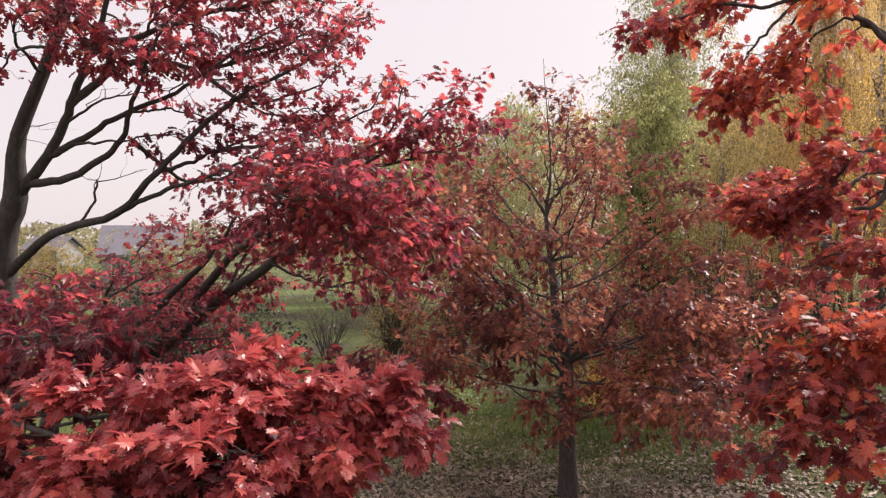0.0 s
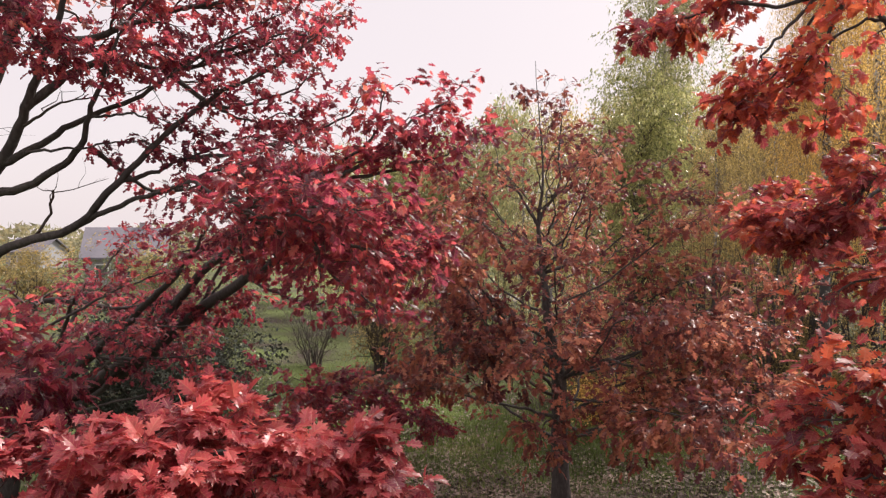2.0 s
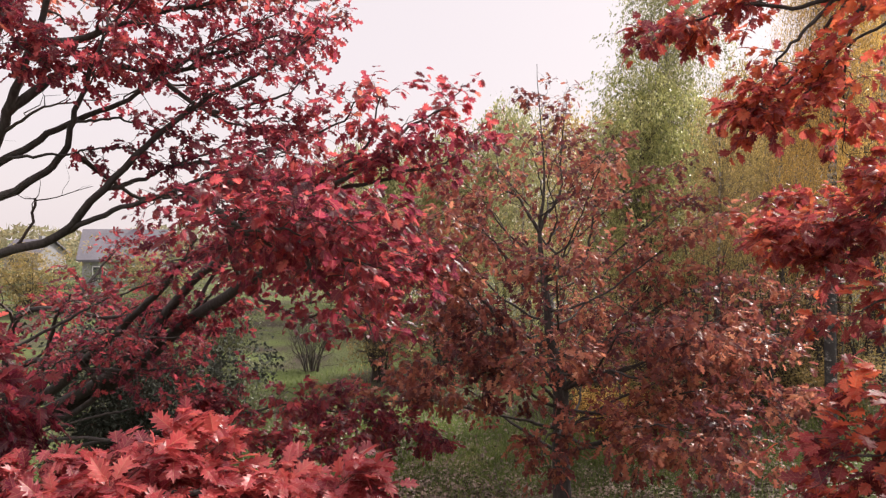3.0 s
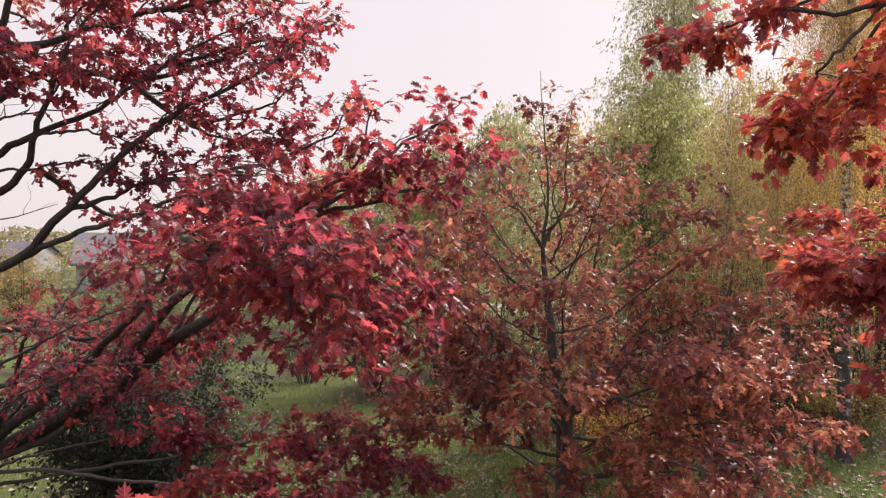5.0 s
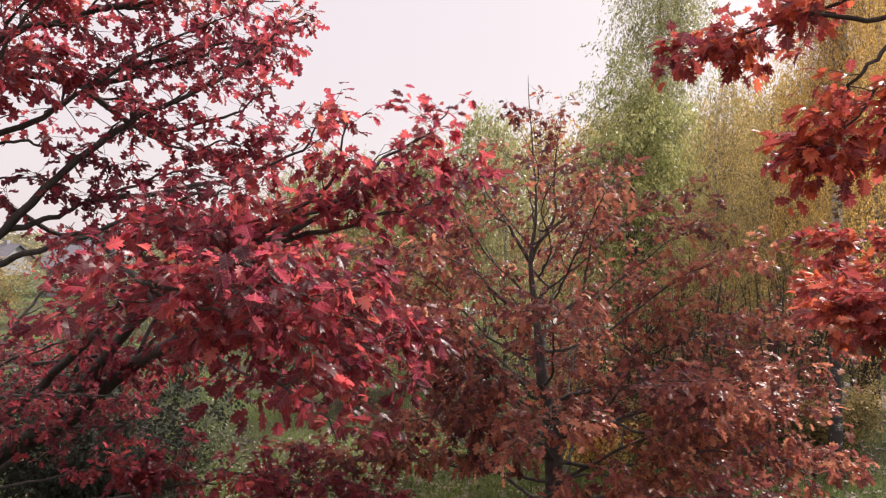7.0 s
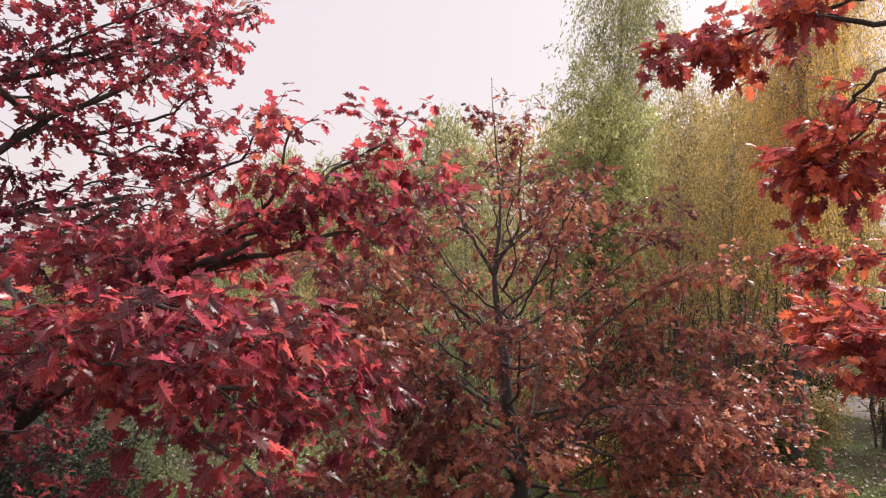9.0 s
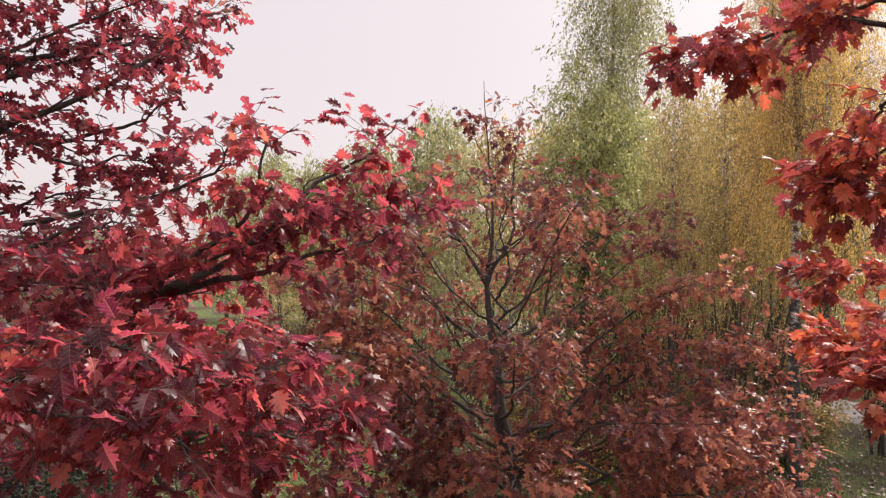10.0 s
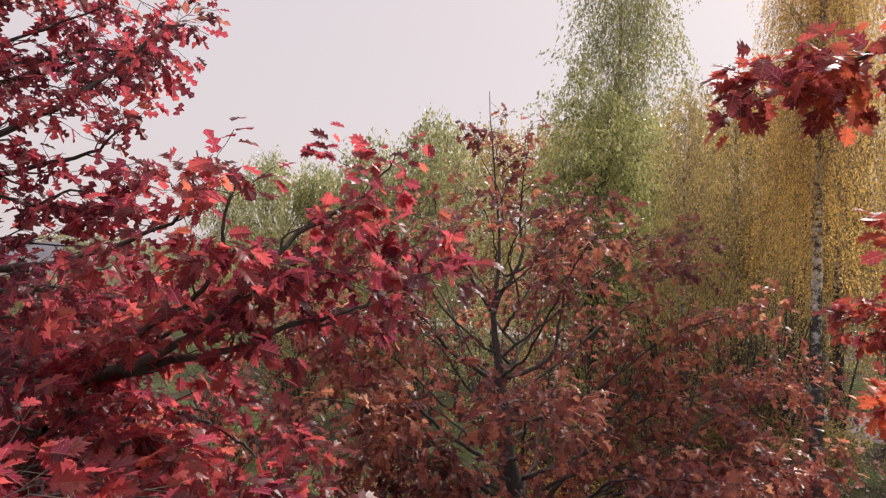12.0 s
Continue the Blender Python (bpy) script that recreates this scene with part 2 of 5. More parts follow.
def shoots(P, R, n, u0, u1, angle, length, k=4, flat=0.4, rise=0.0, droop=0.0, wiggle=0.12, thick=0.55, taper=0.5, least=0.0):
    """n side shoots on each of N branches between u0 and u1: fanned out level (flat near 0) or all round (1), drooping or rising at the end."""
    N, kk, _ = P.shape
    u = u0 + (u1 - u0) * (np.arange(n)[None] + RNG.random((N, n))) / n
    f = u * (kk - 1)
    i = np.minimum(f.astype(int), kk - 2)
    w = (f - i)[..., None]
    rows = np.arange(N)[:, None]
    S = P[rows, i] * (1 - w) + P[rows, i + 1] * w
    T = unit(P[rows, i + 1] - P[rows, i])
    r = R[rows, i] * (1 - w[..., 0]) + R[rows, i + 1] * w[..., 0]
    side = unit(np.cross(T, UP) + 1e-4)
    sign = np.where((np.arange(n)[None] + (RNG.random((N, 1)) < 0.5)) % 2 == 0, 1.0, -1.0)[..., None]
    vert = RNG.normal(0, 1, (N, n, 1)) * flat
    out = unit(side * sign * (1 - 0.5 * flat) + UP * vert + RNG.normal(0, 0.2, (N, n, 3)))
    a = np.radians(angle * (1 + 0.3 * RNG.normal(0, 1, (N, n, 1))))
    D = unit(T * np.cos(a) + out * np.sin(a) + UP * rise)
    L = length * (1 - taper * u) * (0.65 + 0.7 * RNG.random((N, n)))
    s = np.linspace(0, 1, k)[None, None, :, None]
    L4 = L[..., None, None]
    C = S[:, :, None] + D[:, :, None] * s * L4 - UP * droop * L4 * s ** 2
    C = C + np.cumsum(RNG.normal(0, wiggle / k, C.shape), axis=2) * L4 * (s > 0)
    rr = np.minimum(r * thick, 0.012 + 0.03 * L)[..., None] * (1 - 0.75 * np.linspace(0, 1, k))
    return C.reshape(N * n, k, 3), np.maximum(rr, least).reshape(N * n, k)


# one red-oak leaf with pointed lobes, stalk to tip along +y, one unit long
def oak_leaf(fine=True):
    if fine:
        mid = [(0, 0), (0, 0.28), (0, 0.53), (0, 0.77), (0, 1.02)]
        half = [(0.25, 0.15), (0.14, 0.27), (0.36, 0.37), (0.28, 0.45), (0.43, 0.58), (0.16, 0.54), (0.32, 0.74), (0.22, 0.79), (0.27, 0.93), (0.12, 0.79)]
        L1, s1, L2a, n2, L2b, s2, L3a, n3, L3b, s3 = range(5, 15)
        tri = [(0, L1, s1), (0, s1, 1), (s1, L2a, n2), (s1, n2, s2), (n2, L2b, s2), (1, s1, s2), (1, s2, 2),
               (s2, L3a, n3), (s2, n3, s3), (n3, L3b, s3), (2, s2, s3), (2, s3, 3), (3, s3, 4)]
    else:
        mid = [(0, 0), (0, 0.5), (0, 1.02)]
        half = [(0.26, 0.17), (0.12, 0.32), (0.43, 0.52), (0.13, 0.63), (0.29, 0.89)]
        H = list(range(3, 8))
        tri = [(0, H[0], H[1]), (0, H[1], 1), (1, H[1], H[3]), (H[1], H[2], H[3]), (1, H[3], 2), (H[3], H[4], 2)]
    pts = [(x, y) for x, y in mid] + half + [(-x, y) for x, y in half]
    off = len(half)
    nm = len(mid)
    faces = list(tri) + [tuple((i if i < nm else i + off) for i in reversed(t)) for t in tri]
    v = [(x, y, 0.30 * abs(x) - 0.26 * y * y - 1.3 * max(0, abs(x) - 0.2) ** 2) for x, y in pts]
    if fine:
        b = len(v)
        v += [(0.012, -0.28, 0.03), (-0.012, -0.28, 0.03)]
        faces.append((0, b + 1, b))
    return np.array(v, float), np.array(faces, int)


def small_leaf():
    return np.array([(0, 0, 0), (0.32, 0.42, 0.06), (0, 1, -0.05), (-0.32, 0.42, 0.06)], float), np.array([(0, 1, 2), (0, 2, 3)], int)


FINE, COARSE, SMALL = oak_leaf(True), oak_leaf(False), small_leaf()
SLIVER = (np.array([(-0.24, 0.1, 0), (0.24, 0.1, 0.05), (0, 1, 0)], float), np.array([(0, 1, 2)], int))     # a leaf too far off to show more


def leaf_frames(P, per, size, u0=0.3, tilt=0.6, droop=0.4, spread=0.7, scatter=0.03):
    """Leaves on N twigs: places, axes and sizes."""
    N, k, _ = P.shape
    u = u0 + (1 - u0) * np.sqrt(RNG.random((N, per)))
    f = u * (k - 1)
    i = np.minimum(f.astype(int), k - 2)
    w = (f - i)[..., None]
    rows = np.arange(N)[:, None]
    S = (P[rows, i] * (1 - w) + P[rows, i + 1] * w).reshape(-1, 3)
    T = unit(P[rows, i + 1] - P[rows, i]).reshape(-1, 3)
    n = len(S)
    D = unit(T * 0.7 + RNG.normal(0, spread, (n, 3)) * np.array([1, 1, 0.6]) - UP * droop)
    Nn = UP + RNG.normal(0, tilt, (n, 3))
    X = unit(np.cross(D, Nn))
    Z = np.cross(X, D)
    s = size * (0.7 + 0.6 * RNG.random(n))
    S = S + D * s[:, None] * 0.22 + RNG.normal(0, scatter, (n, 3))
    return S, X, D, Z, s


def leaf_mesh(name, frames, shape, mat, smooth=False):
    S, X, D, Z, s = frames
    tv, tf = shape
    V = S[:, None] + s[:, None, None] * (tv[None, :, 0:1] * X[:, None] + tv[None, :, 1:2] * D[:, None] + tv[None, :, 2:3] * Z[:, None])
    F = tf[None] + (np.arange(len(S)) * len(tv))[:, None, None]
    return mesh_of(name, V.reshape(-1, 3), F.reshape(-1, 3), mat, smooth, uv=np.tile(tv[:, :2] + np.array([0.5, 0.0]), (len(S), 1)) if shape is FINE or shape is COARSE else None)


def pick(frames, keep):
    return tuple(a[keep] for a in frames)


def stack(list_of_frames):
    return tuple(np.concatenate(a) for a in zip(*list_of_frames))


def single_leaves(frames, near, count, shape, mat, parent, name="leaf"):
    """The leaves nearest to a place, each an object of its own on one shared mesh; returns the rest."""
    S, X, D, Z, s = frames
    d = np.linalg.norm(S - np.array(near), axis=1)
    order = np.argsort(d)
    chosen = order[:count]
    me = mesh_of("leaf", shape[0], shape[1], mat, uv=shape[0][:, :2] + np.array([0.5, 0.0]))
    inv = parent.matrix_basis.inverted()
    for j in chosen:
        ob = new(name, me)
        ob.parent = parent
        m = Matrix(((X[j][0], D[j][0], Z[j][0], S[j][0]), (X[j][1], D[j][1], Z[j][1], S[j][1]), (X[j][2], D[j][2], Z[j][2], S[j][2]), (0, 0, 0, 1)))
        ob.matrix_basis = inv @ m @ Matrix.Diagonal((s[j], s[j], s[j], 1))
    return pick(frames, order[count:])


def base(name, place, label, category, group=""):
    e = new(name)
    e.empty_display_size = 0.2
    e.matrix_basis = Matrix.Translation(place)
    return tagged(e, label=label, category=category, group=group)


def ground_height(x, y):
    """Gentle lawn: a little higher under the birches."""
    x, y = np.asarray(x, float), np.asarray(y, float)
    rise = 0.55 * np.clip((x - 2.0) / 6.0, 0, 1) ** 1.5 * np.clip((90 - y) / 40, 0, 1)
    return rise + 0.07 * np.sin(x * 0.55 + 1.3) * np.cos(y * 0.43) + 0.04 * np.sin(x * 1.3 + y * 0.9)


# ---- ground, path, distance ----
def graded(near, far, step, n):
    a = np.arange(-near, near + step / 2, step)
    b = near + (far - near) * (np.linspace(0, 1, n + 1)[1:] ** 3)
    return np.concatenate([-b[::-1], a, b])


def ground_material():
    m, n, l = material("lawn_with_leaf_litter")
    out = n.new("ShaderNodeOutputMaterial")
    geo = n.new("ShaderNodeNewGeometry")
    fine = n.new("ShaderNodeTexNoise")
    fine.inputs["Scale"].default_value = 26
    fine.inputs["Detail"].default_value = 8
    fine.inputs["Roughness"].default_value = 0.75
    big = n.new("ShaderNodeTexNoise")
    big.inputs["Scale"].default_value = 0.28
    big.inputs["Detail"].default_value = 5
    for t in (fine, big):
        l.new(geo.outputs["Position"], t.inputs["Vector"])
    grass = ramp(n, [(0.3, (0.030, 0.042, 0.013)), (0.55, (0.084, 0.105, 0.033)), (0.75, (0.18, 0.205, 0.068))])
    soil = ramp(n, [(0.3, (0.016, 0.013, 0.010)), (0.52, (0.046, 0.036, 0.027)), (0.72, (0.12, 0.095, 0.07))])
    l.new(fine.outputs["Fac"], grass.inputs[0])
    l.new(fine.outputs["Fac"], soil.inputs[0])
    cut = n.new("ShaderNodeMapRange")
    cut.inputs["From Min"].default_value = 0.42
    cut.inputs["From Max"].default_value = 0.62
    l.new(big.outputs["Fac"], cut.inputs["Value"])
    spot = n.new("ShaderNodeVectorMath")          # the carpet of litter below the young oak
    spot.operation = "DISTANCE"
    spot.inputs[1].default_value = (1.4, 12.0, 0.0)
    l.new(geo.outputs["Position"], spot.inputs[0])
    carpet = n.new("ShaderNodeMapRange")
    carpet.inputs["From Min"].default_value = 2.6
    carpet.inputs["From Max"].default_value = 3.8
    carpet.inputs["To Min"].default_value = 0.55
    carpet.inputs["To Max"].default_value = 0.0
    l.new(spot.outputs["Value"], carpet.inputs["Value"])
    both = n.new("ShaderNodeMath")
    both.operation = "ADD"
    both.use_clamp = True
    l.new(cut.outputs[0], both.inputs[0])
    l.new(carpet.outputs[0], both.inputs[1])
    mix = n.new("ShaderNodeMixRGB")
    l.new(both.outputs[0], mix.inputs[0])
    l.new(grass.outputs[0], mix.inputs[1])
    l.new(soil.outputs[0], mix.inputs[2])
    bp = n.new("ShaderNodeBump")
    bp.inputs["Strength"].default_value = 0.8
    bp.inputs["Distance"].default_value = 0.05
    l.new(fine.outputs["Fac"], bp.inputs["Height"])
    p = n.new("ShaderNodeBsdfPrincipled")
    p.inputs["Roughness"].default_value = 0.95
    p.inputs["Specular IOR Level"].default_value = 0.15
    l.new(mix.outputs[0], p.inputs["Base Color"])
    l.new(bp.outputs[0], p.inputs["Normal"])
    l.new(p.outputs[0], out.inputs["Surface"])
    return m


lawn = ground_material()
gx, gy = graded(30, 3000, 0.8, 26), graded(45, 3000, 0.8, 26)
GX, GY = np.meshgrid(gx, gy, indexing="ij")
gi = np.arange(GX.size).reshape(GX.shape)
g_faces = np.stack([gi[:-1, :-1], gi[1:, :-1], gi[1:, 1:], gi[:-1, 1:]], -1).reshape(-1, 4)
ground = new("ground", mesh_of("ground", np.stack([GX, GY, ground_height(GX, GY)], -1).reshape(-1, 3), g_faces, lawn, True))
tagged(ground, label="park lawn strewn with fallen brown leaves", category="ground", kind="structure")

# pale gravel path between the birches, running away from the clearing
gravel = noise_material("pale_gravel", [(0.3, (0.22, 0.20, 0.20)), (0.55, (0.31, 0.28, 0.28)), (0.75, (0.40, 0.37, 0.36))], scale=40, bump=0.5, big=0.5)
line = spline([(24.5, 13.0, 0), (15.7, 21.6, 0), (13.6, 31.0, 0), (10.0, 44.0, 0), (-2.0, 66.0, 0)], 60)
way = unit(np.gradient(line, axis=0))
across = np.stack([-way[:, 1], way[:, 0], 0 * way[:, 0]], -1)
rows = []
for o, lift in ((-1.45, -0.05), (-1.35, 0.035), (-0.6, 0.06), (0.6, 0.06), (1.35, 0.035), (1.45, -0.05)):
    q = line + across * o
    q[:, 2] = ground_height(q[:, 0], q[:, 1]) + lift
    rows.append(q)
pv = np.stack(rows, 1)
pi = np.arange(60 * 6).reshape(60, 6)
p_faces = np.stack([pi[:-1, :-1], pi[:-1, 1:], pi[1:, 1:], pi[1:, :-1]], -1).reshape(-1, 4)
path_ob = new("pavement", mesh_of("pavement", pv.reshape(-1, 3), p_faces, gravel, True))
tagged(path_ob, label="pale gravel footpath curving between the trees", category="path", kind="structure")


# far woods on the horizon all round, and a low hazy ridge
def far_woods(n, r0, r1, h, size):
    a = RNG.random(n) * 2 * np.pi
    tone = 0.65 + 0.35 * np.sin(a * 7.0 + 1.0) * np.sin(a * 3.1) + 0.15 * np.sin(a * 31.0)
    r = r0 + (r1 - r0) * RNG.random(n)
    z = h * np.clip(tone, 0.35, 1.1) * RNG.random(n) ** 0.7
    S = np.stack([r * np.sin(a), r * np.cos(a), z], -1)
    D = unit(RNG.normal(0, 1, (n, 3)))
    X = unit(np.cross(D, RNG.normal(0, 1, (n, 3))))
    return S, X, D, np.cross(X, D), size * (0.6 + 0.8 * RNG.random(n))


tagged(new("far_woods", leaf_mesh("far_woods", far_woods(50000, 170, 215, 9.0, 1.7), SLIVER, far_leaf)), label="far line of autumn woods on the horizon", category="woods", kind="stuff")


# ---- oaks ----
def reseed(k):
    """A fresh, fixed row of random numbers for the next tree."""
    global RNG
    RNG = np.random.default_rng(k)


def rooted(bends, grown):
    """The bends of a limb, with its foot set on the nearest wood that is already there."""
    foot = grown[np.argmin(np.linalg.norm(grown - np.array(bends[0]), axis=1))]
    near = np.linalg.norm(foot - np.array(bends[0])) < 0.9
    return [tuple(foot)] + list(bends[1:] if near else bends)


def oak(label, group, place, trunk, trunk_r, limbs, mat, leaf_size, near, singles, shape, side_len=1.0, per=7, twigs=4, dens=5.5, flat=0.28, extra=(), second=None):
    """An oak: trunk, boughs given by a few bends each, side branches, twigs and leaves grown on them.
    A limb is (bends, thickness at its foot, where its leaves begin, spread, leaf share)."""
    root = base("red_oak", place, label, "tree", group)
    t_pts = spline(trunk, 28)
    t_r = np.interp(np.linspace(0, 1, 28), np.linspace(0, 1, len(trunk_r)), trunk_r)
    t_r[0] *= 1.5
    t_r[1] *= 1.18
    t_pts = t_pts + noise_path(t_pts, 0.015)
    v, f = tubes(t_pts[None], t_r[None], 14)
    part("trunk", mesh_of("trunk", v, f, bark, True), root, "dark grey-brown furrowed trunk")
    wood, leaves, bright = [], [], []
    grown = t_pts[3:]
    for bends, r0, u0, spread, share, *lie in limbs:
        level = dict(tilt=lie[0], droop=0.2) if lie else {}
        crop = bright if len(lie) > 1 else leaves      # second colour, with the bough's sun or shade mixed in, all or in part
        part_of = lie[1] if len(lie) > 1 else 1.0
        n = max(12, int(14 + 4 * len(bends)))
        pts = spline(rooted(bends, grown), n)
        pts = pts + noise_path(pts, 0.02)
        grown = np.vstack([grown, pts[:-3]])
        rad = r0 * (1 - 0.88 * np.linspace(0, 1, n) ** 0.8)
        v, f = tubes(pts[None], rad[None], 9)
        part("limb", mesh_of("limb", v, f, bark, True), root)
        length = np.linalg.norm(np.diff(pts, axis=0), axis=1).sum()
        n1 = max(3, int(dens * length * (1 - u0)))
        P1, R1 = shoots(pts[None], rad[None], n1, u0, 1.0, 52, spread * side_len, k=6, flat=flat, rise=0.12, droop=0.15, wiggle=0.35, taper=0.62, least=0.003)
        wood.append((P1, R1, 5))
        P2, R2 = shoots(P1, R1, twigs, 0.2, 1.0, 45, 0.42 * min(1.0, 0.5 + spread * 0.5), k=4, flat=flat + 0.15, rise=0.1, droop=0.1, wiggle=0.3, taper=0.3, least=0.0022)
        wood.append((P2, R2, 3))
        count = max(1, int(round(per * share)))
        keep = RNG.random(len(P2)) < min(1.0, per * share / count)
        on_tips = leaf_frames(P1[:, -3:], max(1, int(5 * share)), leaf_size, u0=0.2, **level)
        crop.append(stack([leaf_frames(P2[keep], count, leaf_size, **level), on_tips]))
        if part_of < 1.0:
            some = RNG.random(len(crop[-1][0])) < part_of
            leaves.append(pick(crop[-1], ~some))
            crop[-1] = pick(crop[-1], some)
    for bends, r0 in extra:
        pts = spline(rooted(bends, grown), 16)
        pts = pts + noise_path(pts, 0.03)
        rad = r0 * (1 - 0.85 * np.linspace(0, 1, 16))
        wood.append((pts[None], rad[None], 6))
        P1, R1 = shoots(pts[None], rad[None], 5, 0.2, 1, 50, 0.5, k=5, flat=0.7, wiggle=0.4)
        wood.append((P1, R1, 4))
    v, f = join([tubes(P, R, k) for P, R, k in wood])
    part("twigwork", mesh_of("twigwork", v, f, twig_bark, True), root, "fine dark twigs", "stuff")
    fr = stack(leaves)
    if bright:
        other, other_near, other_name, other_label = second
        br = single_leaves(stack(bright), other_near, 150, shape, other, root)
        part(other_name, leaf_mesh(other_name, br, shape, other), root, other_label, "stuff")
        singles = 150
    if singles:
        fr = single_leaves(fr, near, singles, shape, mat, root)
    high = fr[0][:, 2] > 8.1
    if shape is FINE and high.any():
        part("top_foliage", leaf_mesh("top_foliage", pick(fr, high), SMALL, mat), root, "", "stuff")
        fr = pick(fr, ~high)
    away = np.linalg.norm(fr[0] - np.array(near), axis=1) > 4.2
    if shape is FINE and away.any():
        part("outer_foliage", leaf_mesh("outer_foliage", pick(fr, away), COARSE, mat), root, "", "stuff")
        fr = pick(fr, ~away)
    behind = fr[0][:, 1] > place[1] + 0.5
    if shape is COARSE and behind.any():
        part("inner_foliage", leaf_mesh("inner_foliage", pick(fr, behind), SMALL, mat), root, "", "stuff")
        fr = pick(fr, ~behind)
    part("foliage", leaf_mesh("foliage", fr, shape, mat), root, "", "stuff")
    return root


def noise_path(pts, amount):
    n = len(pts)
    w = np.cumsum(RNG.normal(0, amount, (n, 3)), axis=0)
    w -= np.linspace(0, 1, n)[:, None] * w[-1]
    w[0] = 0
    return w * 0.6


def bough(tree, bends, thickness, leaves_from, spread, share, *lie):
    """One more bough for a tree: a few bends, its thickness, where its leaves begin, how far its side branches spread and how leafy it is;
    then, if need be, how unevenly the leaves lie and how many of them are of the tree's second colour."""
    tree.append((bends, thickness, leaves_from, spread, share, *lie))


# big crimson oak: trunk beside the lawn, low boughs sweeping out over it
left_trunk = [(-6.0, 8.9, -0.1), (-5.95, 8.8, 1.6), (-5.85, 8.7, 3.2), (-5.77, 8.60, 4.73), (-5.52, 8.51, 5.31), (-5.40, 8.42, 6.10), (-5.09, 8.44, 6.89), (-4.76, 8.55, 7.86), (-4.41, 8.67, 9.00), (-4.20, 8.80, 10.31)]
left_limbs = []
# second leader and the boughs of the upper crown
bough(left_limbs, [(-5.31, 8.41, 5.34), (-4.86, 8.32, 6.01), (-4.52, 8.24, 6.84), (-4.19, 8.15, 7.58), (-3.82, 8.27, 8.73), (-3.58, 8.39, 9.63)], 0.08, 0.5, 0.9, 0.8)
bough(left_limbs, [(-5.24, 8.41, 5.31), (-4.59, 8.21, 5.56), (-3.96, 8.02, 5.97), (-3.64, 7.93, 6.56), (-3.37, 7.94, 7.20), (-2.97, 8.06, 7.88)], 0.06, 0.6, 0.8, 1.0)
bough(left_limbs, [(-4.96, 8.32, 5.85), (-4.22, 8.33, 6.28), (-3.33, 8.43, 6.67), (-2.60, 8.64, 7.27), (-1.69, 8.85, 7.82)], 0.05, 0.5, 0.55, 0.5)
bough(left_limbs, [(-4.45, 8.24, 7.19), (-3.86, 8.65, 7.45), (-3.11, 9.06, 7.88), (-2.12, 9.46, 8.34)], 0.06, 0.3, 1.0, 1.1)
bough(left_limbs, [(-4.73, 8.23, 6.49), (-4.12, 8.74, 7.11), (-3.26, 9.24, 7.17), (-2.33, 9.65, 7.60), (-1.54, 9.86, 7.91)], 0.06, 0.4, 0.9, 0.9)
bough(left_limbs, [(-4.12, 8.15, 7.71), (-3.55, 8.46, 8.11), (-2.74, 8.86, 8.42), (-1.76, 9.27, 8.74)], 0.06, 0.2, 1.1, 1.3)
bough(left_limbs, [(-4.83, 8.55, 7.71), (-4.96, 8.05, 7.81), (-5.29, 7.65, 7.47), (-5.72, 7.44, 7.08)], 0.05, 0.35, 0.9, 0.7)
bough(left_limbs, [(-5.07, 8.34, 6.90), (-4.97, 7.74, 7.11), (-4.58, 7.34, 7.30), (-3.98, 7.04, 7.17)], 0.025, 0.3, 0.5, 0.8)
bough(left_limbs, [(-4.93, 8.34, 7.29), (-4.90, 7.64, 6.95), (-4.96, 7.33, 6.61), (-5.20, 7.23, 6.47)], 0.025, 0.3, 0.4, 0.5)
bough(left_limbs, [(-4.56, 8.45, 7.39), (-3.95, 7.94, 7.17), (-3.41, 7.64, 6.95), (-2.87, 7.44, 6.96)], 0.03, 0.15, 0.6, 1.0)
bough(left_limbs, [(-4.77, 8.45, 7.53), (-4.50, 7.85, 7.47), (-3.96, 7.34, 6.99), (-3.46, 7.13, 6.63)], 0.025, 0.3, 0.4, 0.6)
bough(left_limbs, [(-4.04, 8.36, 8.35), (-3.18, 8.27, 8.73), (-2.20, 8.28, 9.08), (-1.38, 8.38, 9.21)], 0.06, 0.2, 1.2, 1.25)
# long bough rising across the sky
bough(left_limbs, [(-5.73, 8.59, 4.44), (-4.87, 8.20, 4.86), (-3.85, 7.91, 5.13), (-3.30, 7.82, 5.60), (-2.60, 7.93, 6.32), (-2.01, 8.04, 6.75), (-1.50, 8.24, 7.12), (-1.13, 8.35, 7.57)], 0.065, 0.55, 0.45, 0.5)
bough(left_limbs, [(-3.85, 7.91, 5.13), (-3.02, 7.61, 5.39), (-2.30, 7.42, 5.63), (-1.65, 7.32, 5.87), (-1.32, 7.22, 5.91)], 0.035, 0.4, 0.45, 0.32)
bough(left_limbs, [(-3.30, 7.82, 5.60), (-2.80, 7.92, 5.82), (-2.25, 8.12, 6.05), (-1.59, 8.32, 6.08)], 0.03, 0.4, 0.45, 0.32)
bough(left_limbs, [(-4.66, 8.22, 5.87), (-3.93, 8.02, 5.97), (-3.27, 7.92, 6.03), (-2.76, 7.82, 5.86)], 0.02, 0.35, 0.35, 0.5)
bough(left_limbs, [(-4.03, 8.23, 6.31), (-3.38, 8.03, 6.38), (-2.87, 7.93, 6.26), (-2.30, 7.82, 6.06)], 0.02, 0.4, 0.3, 0.4)
